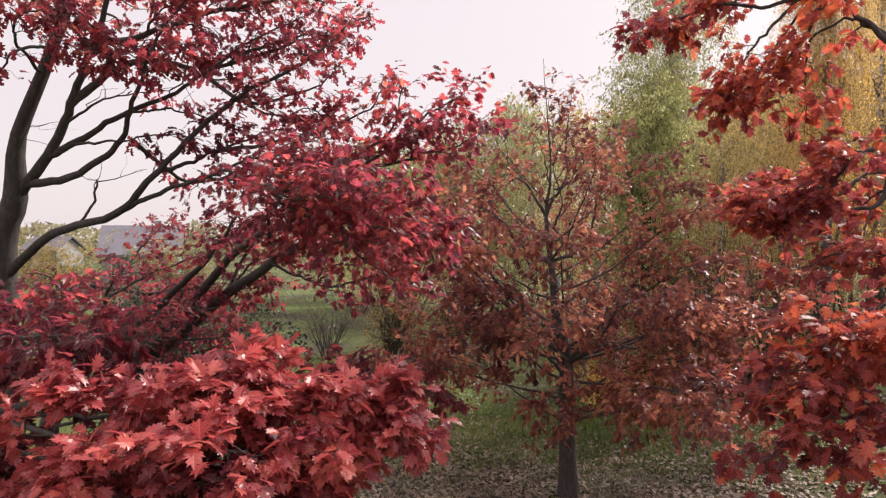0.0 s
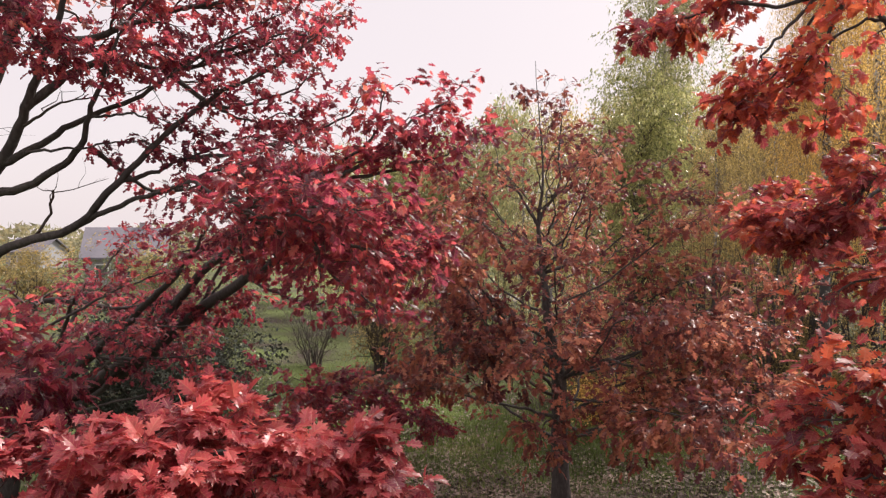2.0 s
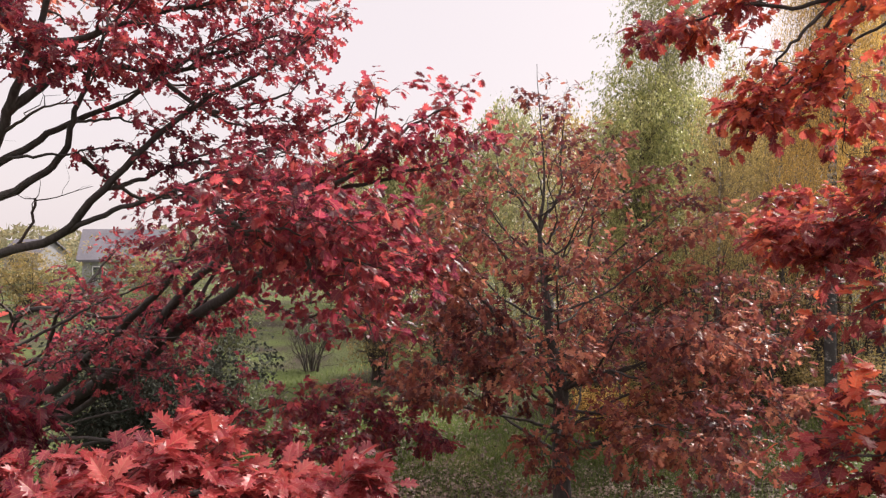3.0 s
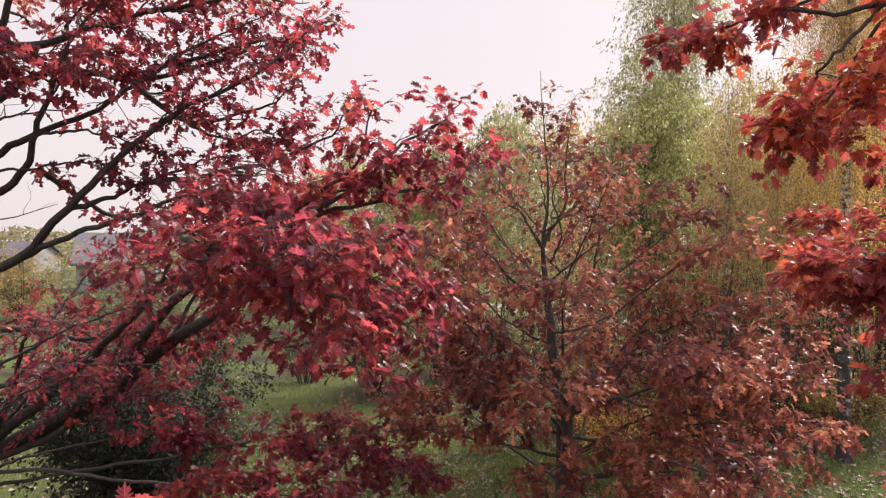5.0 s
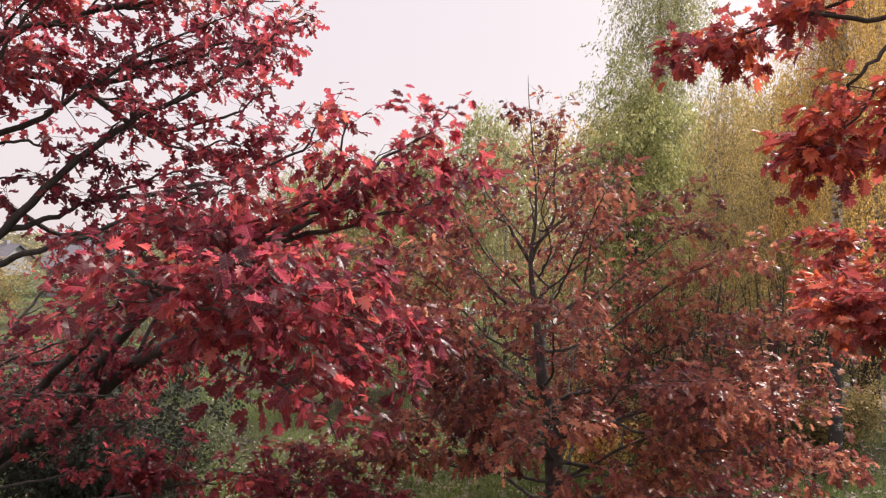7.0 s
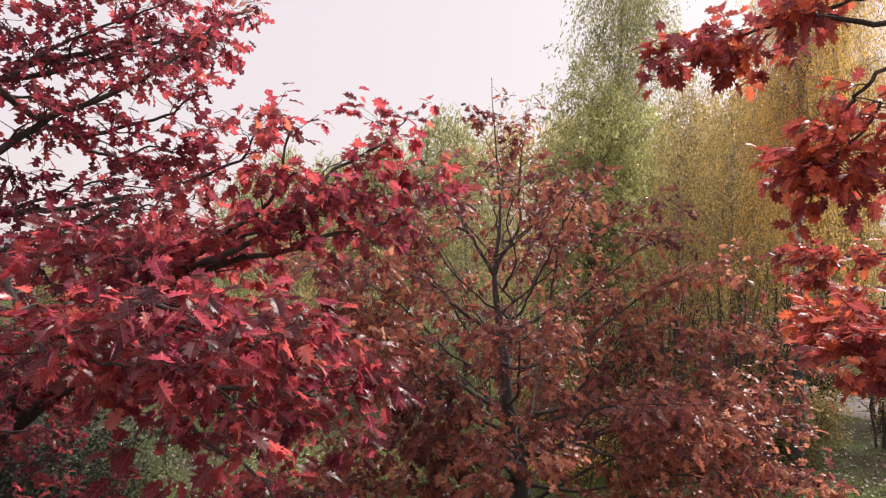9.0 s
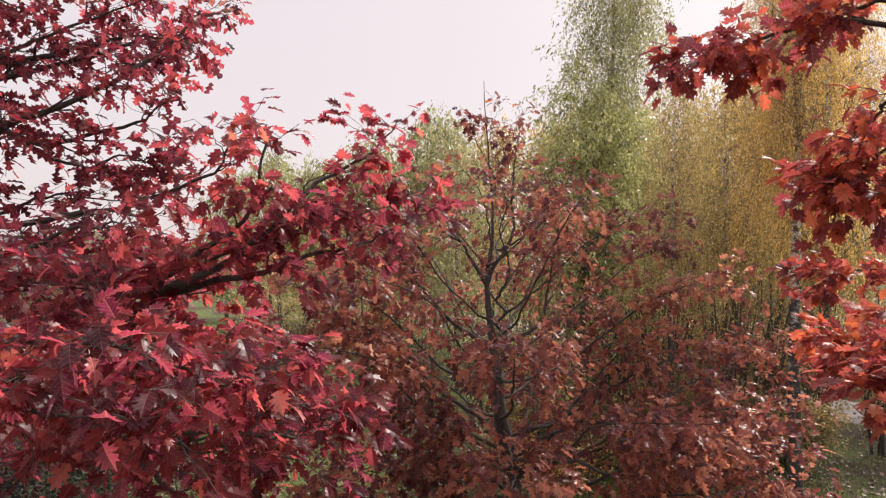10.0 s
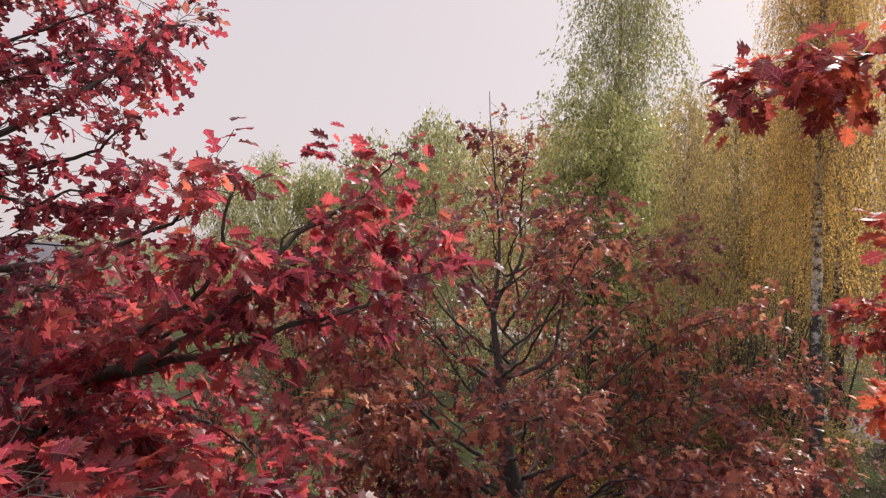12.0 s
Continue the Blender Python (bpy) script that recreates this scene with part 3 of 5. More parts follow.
# the high crown, out of view, added to shade the low boughs
bough(left_limbs, [(-4.90, 8.55, 7.57), (-4.0, 7.2, 8.6), (-3.2, 6.2, 9.0), (-2.8, 5.4, 9.2)], 0.07, 0.3, 1.3, 1.0)
bough(left_limbs, [(-4.54, 8.57, 8.51), (-4.4, 6.6, 9.6), (-4.2, 5.2, 9.9), (-4.2, 4.2, 9.9)], 0.07, 0.3, 1.4, 1.0)
bough(left_limbs, [(-4.30, 8.68, 9.59), (-3.4, 7.6, 10.4), (-2.4, 6.8, 10.7), (-1.6, 6.0, 10.8)], 0.06, 0.3, 1.4, 0.8)
bough(left_limbs, [(-4.54, 8.57, 8.51), (-5.8, 7.4, 9.4), (-6.6, 6.2, 9.6), (-7.4, 5.2, 9.6)], 0.06, 0.3, 1.4, 1.6)
bough(left_limbs, [(-4.30, 8.68, 9.59), (-3.4, 9.4, 10.6), (-2.4, 10.2, 11.0), (-1.6, 10.6, 11.2)], 0.06, 0.3, 1.4, 1.6)
bough(left_limbs, [(-4.90, 8.55, 7.57), (-5.6, 10.0, 8.6), (-6.2, 11.4, 9.2), (-7.0, 12.4, 9.4)], 0.06, 0.3, 1.4, 1.4)
bough(left_limbs, [(-4.0, 7.2, 8.6), (-3.0, 6.2, 8.5), (-2.5, 5.6, 8.5), (-2.2, 5.2, 8.4)], 0.05, 0.1, 1.1, 1.0)
bough(left_limbs, [(-4.4, 6.6, 9.4), (-3.8, 5.2, 8.8), (-3.6, 4.8, 8.5), (-3.6, 4.4, 8.4)], 0.05, 0.1, 1.1, 1.8)
bough(left_limbs, [(-3.4, 7.6, 10.2), (-2.2, 6.4, 9.6), (-1.5, 6.0, 9.4), (-1.2, 5.7, 9.3)], 0.05, 0.1, 1.1, 0.8)
bough(left_limbs, [(-4.90, 8.55, 7.57), (-5.2, 6.6, 8.5), (-5.0, 5.0, 8.9), (-4.8, 3.6, 9.0)], 0.06, 0.2, 1.5, 2.2)
bough(left_limbs, [(-4.76, 8.55, 7.86), (-6.4, 8.4, 8.6), (-7.6, 8.2, 9.0), (-8.6, 8.0, 9.2)], 0.06, 0.2, 1.5, 2.2)
# level boughs filling the crown between the leaders and the outer tips
bough(left_limbs, [(-3.47, 9.35, 6.61), (-2.66, 8.84, 6.61), (-1.88, 8.44, 6.65), (-1.27, 8.27, 6.86)], 0.04, 0.1, 0.4, 0.35)
bough(left_limbs, [(-3.47, 9.35, 7.23), (-2.66, 9.05, 7.33), (-1.97, 8.97, 7.49), (-1.38, 8.89, 7.54)], 0.04, 0.1, 0.5, 0.5)
bough(left_limbs, [(-3.47, 9.36, 7.79), (-2.67, 9.06, 7.88), (-1.98, 8.97, 7.98), (-1.29, 8.88, 7.94)], 0.04, 0.1, 0.5, 0.5)
bough(left_limbs, [(-2.99, 8.47, 5.83), (-2.10, 7.96, 5.90), (-1.35, 7.56, 6.01), (-0.78, 7.29, 6.26), (-0.65, 7.18, 6.57)], 0.03, 0.2, 0.35, 0.5)
bough(left_limbs, [(-3.47, 8.90, 5.60), (-2.70, 8.70, 5.75), (-2.10, 8.40, 5.80), (-1.60, 8.20, 5.75)], 0.03, 0.2, 0.4, 0.5)
# low dark boughs
bough(left_limbs, [(-5.8, 8.6, 3.0), (-5.05, 6.99, 3.97), (-3.87, 5.99, 4.19), (-3.23, 5.59, 4.18)], 0.06, 0.4, 0.6, 0.7)
bough(left_limbs, [(-5.8, 8.5, 2.9), (-4.55, 5.38, 3.79), (-3.52, 4.99, 4.03), (-2.85, 4.79, 4.13), (-2.52, 4.79, 4.06)], 0.035, 0.4, 0.45, 0.8)
bough(left_limbs, [(-5.8, 8.5, 2.7), (-4.7, 6.6, 3.3), (-3.7, 5.6, 3.55), (-3.1, 5.0, 3.55)], 0.04, 0.4, 0.6, 1.3)
bough(left_limbs, [(-5.85, 8.7, 3.2), (-4.9, 8.7, 3.7), (-4.1, 8.7, 4.1), (-3.4, 8.6, 4.4), (-2.8, 8.5, 4.65)], 0.03, 0.5, 0.5, 0.3)
bough(left_limbs, [(-5.85, 8.7, 2.6), (-4.9, 8.8, 3.2), (-4.2, 8.8, 3.6), (-3.6, 8.8, 3.8)], 0.025, 0.4, 0.5, 0.35)
# near boughs reaching towards the open lawn
bough(left_limbs, [(-5.8, 8.5, 2.5), (-4.3, 6.0, 2.9), (-3.1, 4.8, 3.15), (-2.3, 4.2, 3.22), (-1.8, 4.0, 3.2)], 0.035, 0.4, 0.5, 1.5)
bough(left_limbs, [(-5.8, 8.5, 2.6), (-4.7, 6.4, 2.95), (-4.0, 5.4, 3.1), (-3.4, 4.8, 3.1)], 0.03, 0.4, 0.5, 1.4)
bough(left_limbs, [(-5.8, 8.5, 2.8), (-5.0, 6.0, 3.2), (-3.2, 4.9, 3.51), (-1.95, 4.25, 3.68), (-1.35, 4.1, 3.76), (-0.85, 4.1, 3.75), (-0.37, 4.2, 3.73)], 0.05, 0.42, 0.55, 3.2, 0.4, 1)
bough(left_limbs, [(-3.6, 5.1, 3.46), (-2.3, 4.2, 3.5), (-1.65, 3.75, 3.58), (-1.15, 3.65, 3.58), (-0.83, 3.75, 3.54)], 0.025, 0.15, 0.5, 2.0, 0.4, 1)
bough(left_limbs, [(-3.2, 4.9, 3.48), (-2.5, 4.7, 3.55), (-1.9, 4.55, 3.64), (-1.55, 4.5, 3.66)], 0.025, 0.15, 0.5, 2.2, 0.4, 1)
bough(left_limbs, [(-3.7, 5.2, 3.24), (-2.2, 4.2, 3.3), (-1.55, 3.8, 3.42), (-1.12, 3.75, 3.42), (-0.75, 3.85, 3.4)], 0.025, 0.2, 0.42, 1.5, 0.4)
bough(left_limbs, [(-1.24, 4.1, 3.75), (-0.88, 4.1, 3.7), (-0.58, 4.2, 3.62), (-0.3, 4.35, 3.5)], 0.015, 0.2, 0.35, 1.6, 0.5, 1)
bough(left_limbs, [(-2.47, 6.79, 5.05), (-1.48, 6.06, 5.24), (-0.90, 5.79, 5.32), (-0.50, 6.14, 5.13), (-0.14, 6.50, 4.94)], 0.022, 0.2, 0.6, 0.6, 0.7)
bough(left_limbs, [(-1.91, 6.32, 4.96), (-1.23, 5.73, 5.10), (-0.83, 5.58, 5.11), (-0.52, 5.74, 4.82)], 0.018, 0.2, 0.5, 0.5, 1.0)
bough(left_limbs, [(-2.01, 7.74, 5.19), (-1.18, 7.24, 5.45), (-0.63, 7.07, 5.71), (-0.19, 7.12, 5.89), (0.32, 7.25, 6.02)], 0.022, 0.15, 0.5, 0.7)
bough(left_limbs, [(-2.84, 8.99, 6.27), (-2.17, 8.71, 6.36), (-1.70, 8.55, 6.42), (-1.39, 8.51, 6.44)], 0.02, 0.1, 0.35, 0.8)
bough(left_limbs, [(-3.47, 8.73, 5.37), (-2.53, 8.21, 5.53), (-1.90, 7.93, 5.62), (-1.30, 7.76, 5.66)], 0.022, 0.15, 0.45, 0.6, 1.0)
reseed(3)
left_bare = [([(-4.41, 8.01, 5.04), (-4.24, 8.01, 5.42), (-4.13, 8.01, 5.52), (-3.63, 8.12, 5.64)], 0.018), ([(-4.87, 8.23, 6.35), (-4.00, 8.03, 6.45), (-3.27, 7.93, 6.56)], 0.02),
             ([(-5.56, 8.42, 5.95), (-5.08, 8.23, 6.17), (-4.67, 8.13, 6.22)], 0.012)]
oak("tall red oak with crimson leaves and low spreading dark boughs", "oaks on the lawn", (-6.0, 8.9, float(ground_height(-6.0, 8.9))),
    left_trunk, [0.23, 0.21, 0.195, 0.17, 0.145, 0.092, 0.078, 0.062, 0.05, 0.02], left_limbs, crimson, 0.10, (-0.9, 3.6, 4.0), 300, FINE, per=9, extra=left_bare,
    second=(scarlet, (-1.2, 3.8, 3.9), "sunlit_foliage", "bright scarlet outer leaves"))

# low many-limbed oak behind it, leaning out towards the lawn
reseed(5)
low_trunk = [(-7.5, 12.3, -0.1), (-7.4, 12.2, 0.7), (-7.2, 12.1, 1.4), (-7.0, 12.0, 1.9)]
low_limbs = []
bough(low_limbs, [(-7.0, 12.0, 1.7), (-5.0, 11.6, 2.85), (-3.75, 11.0, 3.85), (-2.6, 9.9, 4.5), (-1.85, 8.7, 4.78), (-1.36, 7.60, 4.95), (-0.73, 6.91, 5.22)], 0.14, 0.7, 0.6, 0.8)
bough(low_limbs, [(-7.0, 12.0, 1.8), (-4.9, 11.2, 3.0), (-3.7, 10.6, 4.1), (-2.75, 9.7, 4.75), (-1.99, 8.20, 4.94), (-1.28, 7.01, 5.25)], 0.12, 0.68, 0.6, 0.8)
bough(low_limbs, [(-7.0, 12.0, 1.9), (-5.3, 10.9, 3.1), (-3.95, 9.9, 4.1), (-3.2, 9.3, 4.7), (-2.62, 8.41, 5.09)], 0.10, 0.72, 0.5, 0.5)
bough(low_limbs, [(-7.0, 12.0, 1.9), (-5.6, 10.6, 3.2), (-4.9, 9.6, 4.0), (-4.3, 8.9, 4.4)], 0.06, 0.6, 0.6, 0.25)
bough(low_limbs, [(-7.05, 12.0, 1.7), (-5.2, 11.3, 2.6), (-4.83, 10.18, 3.58), (-3.24, 9.58, 3.78)], 0.07, 0.6, 0.6, 0.35)
bough(low_limbs, [(-7.0, 12.0, 1.7), (-6.53, 11.48, 3.82), (-5.02, 11.19, 3.85), (-3.61, 10.99, 4.05)], 0.08, 0.3, 0.9, 0.65)
bough(low_limbs, [(-7.05, 12.0, 1.5), (-6.15, 10.97, 3.11), (-4.66, 10.57, 3.13), (-3.42, 10.37, 3.25)], 0.07, 0.3, 0.9, 0.6)
# outer boughs whose tips stand against the sky and the birches
bough(low_limbs, [(-1.85, 8.7, 4.78), (-1.45, 7.7, 5.05), (-1.10, 7.10, 5.45), (-0.58, 6.92, 5.87), (-0.40, 6.83, 6.37)], 0.045, 0.4, 0.32, 0.7)
bough(low_limbs, [(-1.10, 7.10, 5.45), (-0.73, 6.91, 5.62), (-0.27, 7.22, 6.04), (0.10, 7.43, 6.35), (0.36, 7.53, 6.63)], 0.028, 0.3, 0.30, 0.65)
bough(low_limbs, [(-1.10, 7.10, 5.45), (-0.38, 7.02, 5.67), (0.16, 7.12, 5.87), (0.61, 7.12, 6.01)], 0.025, 0.3, 0.30, 0.7)
bough(low_limbs, [(-1.85, 8.7, 4.78), (-1.40, 7.6, 5.30), (-1.30, 6.9, 5.52), (-1.45, 6.3, 5.58)], 0.025, 0.35, 0.5, 0.9, 0.6)
bough(low_limbs, [(-1.85, 8.7, 4.78), (-1.10, 8.3, 5.02), (-0.60, 7.9, 4.95), (-0.30, 7.4, 4.85)], 0.025, 0.3, 0.5, 0.9, 0.6)
bough(low_limbs, [(-2.6, 9.9, 4.5), (-2.3, 8.6, 5.0), (-2.1, 7.6, 5.35), (-1.9, 6.9, 5.5)], 0.03, 0.5, 0.5, 0.5)
# the bright outer end of its longest limb
bough(low_limbs, [(-1.9, 8.9, 4.7), (-1.46, 7.27, 4.92), (-0.95, 6.26, 5.20), (-0.42, 5.75, 5.20)], 0.03, 0.35, 0.6, 0.68, 0.6, 0.1)
bough(low_limbs, [(-1.59, 7.08, 5.01), (-1.58, 6.38, 5.17), (-1.37, 5.87, 5.26), (-1.04, 5.46, 5.33)], 0.022, 0.4, 0.5, 0.65, 0.6, 0.1)
bough(low_limbs, [(-2.6, 9.9, 4.5), (-1.98, 7.61, 5.03), (-1.32, 6.61, 5.14), (-0.88, 5.91, 5.18)], 0.035, 0.5, 0.5, 0.5)
bough(low_limbs, [(-1.29, 6.67, 4.86), (-0.83, 6.06, 4.92), (-0.40, 6.24, 4.79), (-0.13, 6.34, 4.82)], 0.03, 0.3, 0.6, 0.8)
bough(low_limbs, [(-1.27, 6.27, 4.90), (-0.95, 6.26, 4.70), (-0.63, 6.25, 4.47), (-0.36, 6.34, 4.17)], 0.025, 0.2, 0.5, 0.45)
bough(low_limbs, [(-2.6, 9.9, 4.5), (-1.75, 8.40, 4.66), (-1.00, 7.60, 4.74), (-0.36, 7.20, 4.65)], 0.03, 0.3, 0.7, 0.8)
bough(low_limbs, [(-2.75, 10.0, 4.4), (-1.69, 8.79, 4.20), (-0.94, 8.19, 4.28), (-0.29, 7.79, 4.44)], 0.028, 0.3, 0.5, 0.8)
bough(low_limbs, [(-7.2, 12.1, 1.3), (-5.2, 11.2, 1.9), (-3.06, 9.89, 2.55), (-1.76, 9.57, 2.85), (-0.87, 9.55, 2.70), (0.10, 9.53, 2.49)], 0.035, 0.42, 0.8, 1.5)
bough(low_limbs, [(-7.15, 12.1, 1.5), (-5.4, 10.6, 2.3), (-3.50, 9.73, 2.91), (-2.80, 9.52, 2.92)], 0.03, 0.65, 0.35, 1.2)
bough(low_limbs, [(-7.0, 12.0, 1.8), (-6.9, 11.0, 3.0), (-7.2, 9.8, 3.8), (-7.2, 8.8, 4.2)], 0.06, 0.35, 1.0, 1.2)
bough(low_limbs, [(-7.0, 12.0, 1.9), (-6.6, 12.8, 3.4), (-6.4, 13.6, 4.4), (-6.0, 14.0, 5.0)], 0.06, 0.35, 1.0, 1.2)
bough(low_limbs, [(-3.75, 11.0, 3.85), (-3.3, 11.2, 4.3), (-2.7, 11.1, 4.5), (-2.1, 10.8, 4.5)], 0.03, 0.2, 0.8, 1.2)
bough(low_limbs, [(-5.0, 11.6, 2.85), (-4.3, 11.4, 3.5), (-3.6, 11.1, 3.9), (-2.9, 10.8, 4.0)], 0.03, 0.2, 0.8, 1.2)
bough(low_limbs, [(-3.75, 11.0, 3.85), (-3.2, 11.2, 4.8), (-2.6, 11.1, 5.3), (-1.9, 10.8, 5.6)], 0.035, 0.3, 0.8, 1.3)
bough(low_limbs, [(-5.0, 11.6, 2.85), (-4.4, 11.6, 4.1), (-3.7, 11.4, 4.7), (-2.9, 11.1, 5.0)], 0.035, 0.4, 0.7, 1.3)
bough(low_limbs, [(-2.75, 9.7, 4.75), (-2.4, 9.8, 5.2), (-1.9, 9.7, 5.5), (-1.3, 9.4, 5.6)], 0.03, 0.3, 0.7, 1.1)
# dense leaves behind the limbs and low over the grass
bough(low_limbs, [(-7.0, 12.0, 1.9), (-6.2, 12.4, 3.0), (-5.3, 12.4, 3.6), (-4.3, 12.2, 3.9)], 0.04, 0.3, 0.9, 1.2)
bough(low_limbs, [(-7.0, 12.0, 1.7), (-6.0, 12.5, 2.4), (-5.0, 12.5, 2.9), (-4.0, 12.3, 3.1)], 0.04, 0.3, 0.8, 1.0)
bough(low_limbs, [(-7.15, 12.1, 1.5), (-5.0, 10.4, 2.2), (-3.0, 8.7, 2.7), (-1.9, 8.2, 2.8), (-0.9, 8.0, 2.75)], 0.035, 0.6, 0.6, 1.5)
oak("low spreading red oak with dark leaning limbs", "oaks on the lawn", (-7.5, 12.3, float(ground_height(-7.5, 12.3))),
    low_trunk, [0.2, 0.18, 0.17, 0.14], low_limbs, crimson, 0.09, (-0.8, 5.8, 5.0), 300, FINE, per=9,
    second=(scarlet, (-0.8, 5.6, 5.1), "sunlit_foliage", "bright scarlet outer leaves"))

# orange-red oak: only the boughs that reach out from its trunk are near the way
reseed(8)
right_trunk = [(6.4, 4.6, 0.0), (6.35, 4.65, 2.0), (6.2, 4.7, 4.0), (6.1, 4.8, 6.0), (6.0, 4.9, 8.0), (5.95, 5.0, 10.0)]
right_limbs = []
bough(right_limbs, [(6.15, 4.8, 5.2), (4.10, 5.62, 6.10), (3.78, 5.73, 6.51), (3.51, 5.94, 6.92), (3.21, 6.14, 7.31), (2.78, 6.35, 7.50)], 0.045, 0.5, 0.5, 0.85)
bough(right_limbs, [(3.78, 5.73, 6.51), (3.61, 5.94, 6.77), (3.37, 6.03, 6.60), (3.32, 6.03, 6.19), (3.29, 6.02, 5.73)], 0.02, 0.35, 0.3, 1.0)
bough(right_limbs, [(3.51, 5.94, 6.92), (3.11, 6.14, 6.94), (2.57, 6.34, 7.01), (2.20, 6.42, 6.88), (1.92, 6.46, 6.76)], 0.025, 0.3, 0.22, 1.0, 0.6, 0.65)
bough(right_limbs, [(3.40, 6.37, 7.17), (2.87, 6.50, 7.15), (2.55, 6.50, 7.00), (2.25, 6.58, 6.92)], 0.018, 0.3, 0.24, 0.8, 0.6, 0.6)
bough(right_limbs, [(3.32, 6.04, 7.06), (2.95, 6.13, 6.68), (2.79, 6.23, 6.39), (2.62, 6.22, 6.12)], 0.02, 0.3, 0.24, 0.6, 0.6, 0.4)
bough(right_limbs, [(3.41, 5.94, 6.92), (3.16, 6.03, 6.55), (3.01, 6.03, 6.19), (2.91, 6.02, 5.98)], 0.02, 0.3, 0.26, 0.7, 0.6, 0.4)
bough(right_limbs, [(6.2, 4.7, 4.6), (4.23, 5.42, 5.68), (3.79, 5.51, 5.60), (3.53, 5.61, 5.43), (3.35, 5.81, 5.25), (3.05, 5.98, 5.13), (2.80, 6.08, 5.03)], 0.035, 0.4, 0.34, 1.4, 0.6, 0.7)
bough(right_limbs, [(4.00, 5.41, 5.36), (3.70, 5.51, 5.13), (3.39, 5.70, 5.00), (3.06, 5.80, 4.85)], 0.03, 0.2, 0.36, 1.1, 0.6, 0.8)
bough(right_limbs, [(6.25, 4.7, 3.6), (4.17, 5.00, 4.55), (3.66, 5.00, 4.59), (3.32, 5.20, 4.71), (2.97, 5.30, 4.58)], 0.04, 0.5, 0.4, 0.8, 0.6, 0.7)
bough(right_limbs, [(6.3, 4.6, 2.9), (4.39, 4.59, 3.94), (3.37, 4.29, 4.10), (2.93, 4.19, 4.16), (2.57, 4.19, 4.05), (2.23, 4.29, 3.92)], 0.035, 0.4, 0.5, 1.1, 0.6, 0.5)
bough(right_limbs, [(3.55, 4.28, 3.85), (2.93, 4.08, 3.82), (2.55, 3.98, 3.74), (2.30, 4.08, 3.68), (2.16, 4.18, 3.56)], 0.022, 0.25, 0.42, 1.1, 0.6, 0.65)
bough(right_limbs, [(3.76, 4.49, 4.42), (3.08, 4.29, 4.43), (2.74, 4.29, 4.34), (2.49, 4.29, 4.21)], 0.022, 0.3, 0.45, 1.1, 0.6, 0.55)
bough(right_limbs, [(3.29, 4.18, 3.58), (2.66, 3.98, 3.57), (2.38, 3.98, 3.50)], 0.02, 0.25, 0.4, 1.0, 0.6, 0.7)
bough(right_limbs, [(6.2, 4.8, 4.2), (4.85, 6.91, 5.55), (4.25, 7.15, 5.35), (3.95, 7.30, 5.20), (3.72, 7.35, 5.10), (3.55, 7.36, 5.05)], 0.03, 0.5, 0.28, 1.2, 0.6, 0.5)
bough(right_limbs, [(5.20, 7.00, 5.60), (5.00, 7.80, 5.62), (4.60, 8.40, 5.52), (4.30, 8.75, 5.45)], 0.025, 0.3, 0.32, 1.2, 0.6, 0.5)
bough(right_limbs, [(6.05, 4.9, 7.0), (4.22, 6.58, 7.64), (3.53, 6.36, 7.04), (3.16, 6.30, 6.55), (2.83, 6.24, 6.21), (2.70, 6.25, 6.12)], 0.025, 0.5, 0.26, 0.75, 0.6, 0.4)
# its crown, out of view, added to fill the tree and cast shade
bough(right_limbs, [(6.0, 4.9, 7.2), (4.9, 4.4, 7.8), (4.0, 3.8, 8.1), (3.2, 3.2, 8.2)], 0.06, 0.3, 1.1, 1.3)
bough(right_limbs, [(6.0, 4.9, 7.8), (4.8, 5.3, 8.7), (3.9, 5.6, 9.2), (3.2, 5.9, 9.5)], 0.06, 0.3, 1.1, 0.7)
bough(right_limbs, [(6.0, 4.9, 8.6), (5.4, 6.2, 9.7), (5.0, 7.2, 10.2), (4.8, 8.0, 10.6)], 0.05, 0.3, 1.1, 0.4)
bough(right_limbs, [(6.0, 4.9, 8.2), (7.2, 5.8, 9.0), (8.2, 6.4, 9.4), (9.0, 6.8, 9.6)], 0.06, 0.3, 1.2, 0.3)
bough(right_limbs, [(6.1, 4.8, 6.6), (7.4, 4.2, 7.4), (8.6, 3.8, 7.8), (9.6, 3.4, 8.0)], 0.06, 0.3, 1.2, 0.5)
bough(right_limbs, [(6.1, 4.8, 6.4), (6.4, 3.4, 7.2), (6.4, 2.2, 7.7), (6.2, 1.2, 8.0)], 0.06, 0.3, 1.2, 1.3)
bough(right_limbs, [(6.15, 4.75, 5.4), (7.6, 3.6, 6.0), (8.8, 2.6, 6.2), (9.6, 1.8, 6.3)], 0.06, 0.3, 1.2, 1.3)
bough(right_limbs, [(5.95, 5.0, 9.4), (5.2, 4.4, 10.4), (4.6, 4.0, 10.9), (4.2, 3.6, 11.2)], 0.04, 0.2, 1.0, 1.3)
bough(right_limbs, [(5.95, 5.0, 9.4), (6.8, 4.4, 10.4), (7.4, 4.0, 10.9), (7.8, 3.8, 11.1)], 0.04, 0.2, 1.0, 0.4)
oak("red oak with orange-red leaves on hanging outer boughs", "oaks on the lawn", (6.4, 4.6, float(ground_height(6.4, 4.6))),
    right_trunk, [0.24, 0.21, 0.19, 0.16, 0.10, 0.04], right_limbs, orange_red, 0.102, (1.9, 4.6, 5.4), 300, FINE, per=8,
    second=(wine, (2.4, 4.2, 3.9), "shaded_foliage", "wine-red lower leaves"))

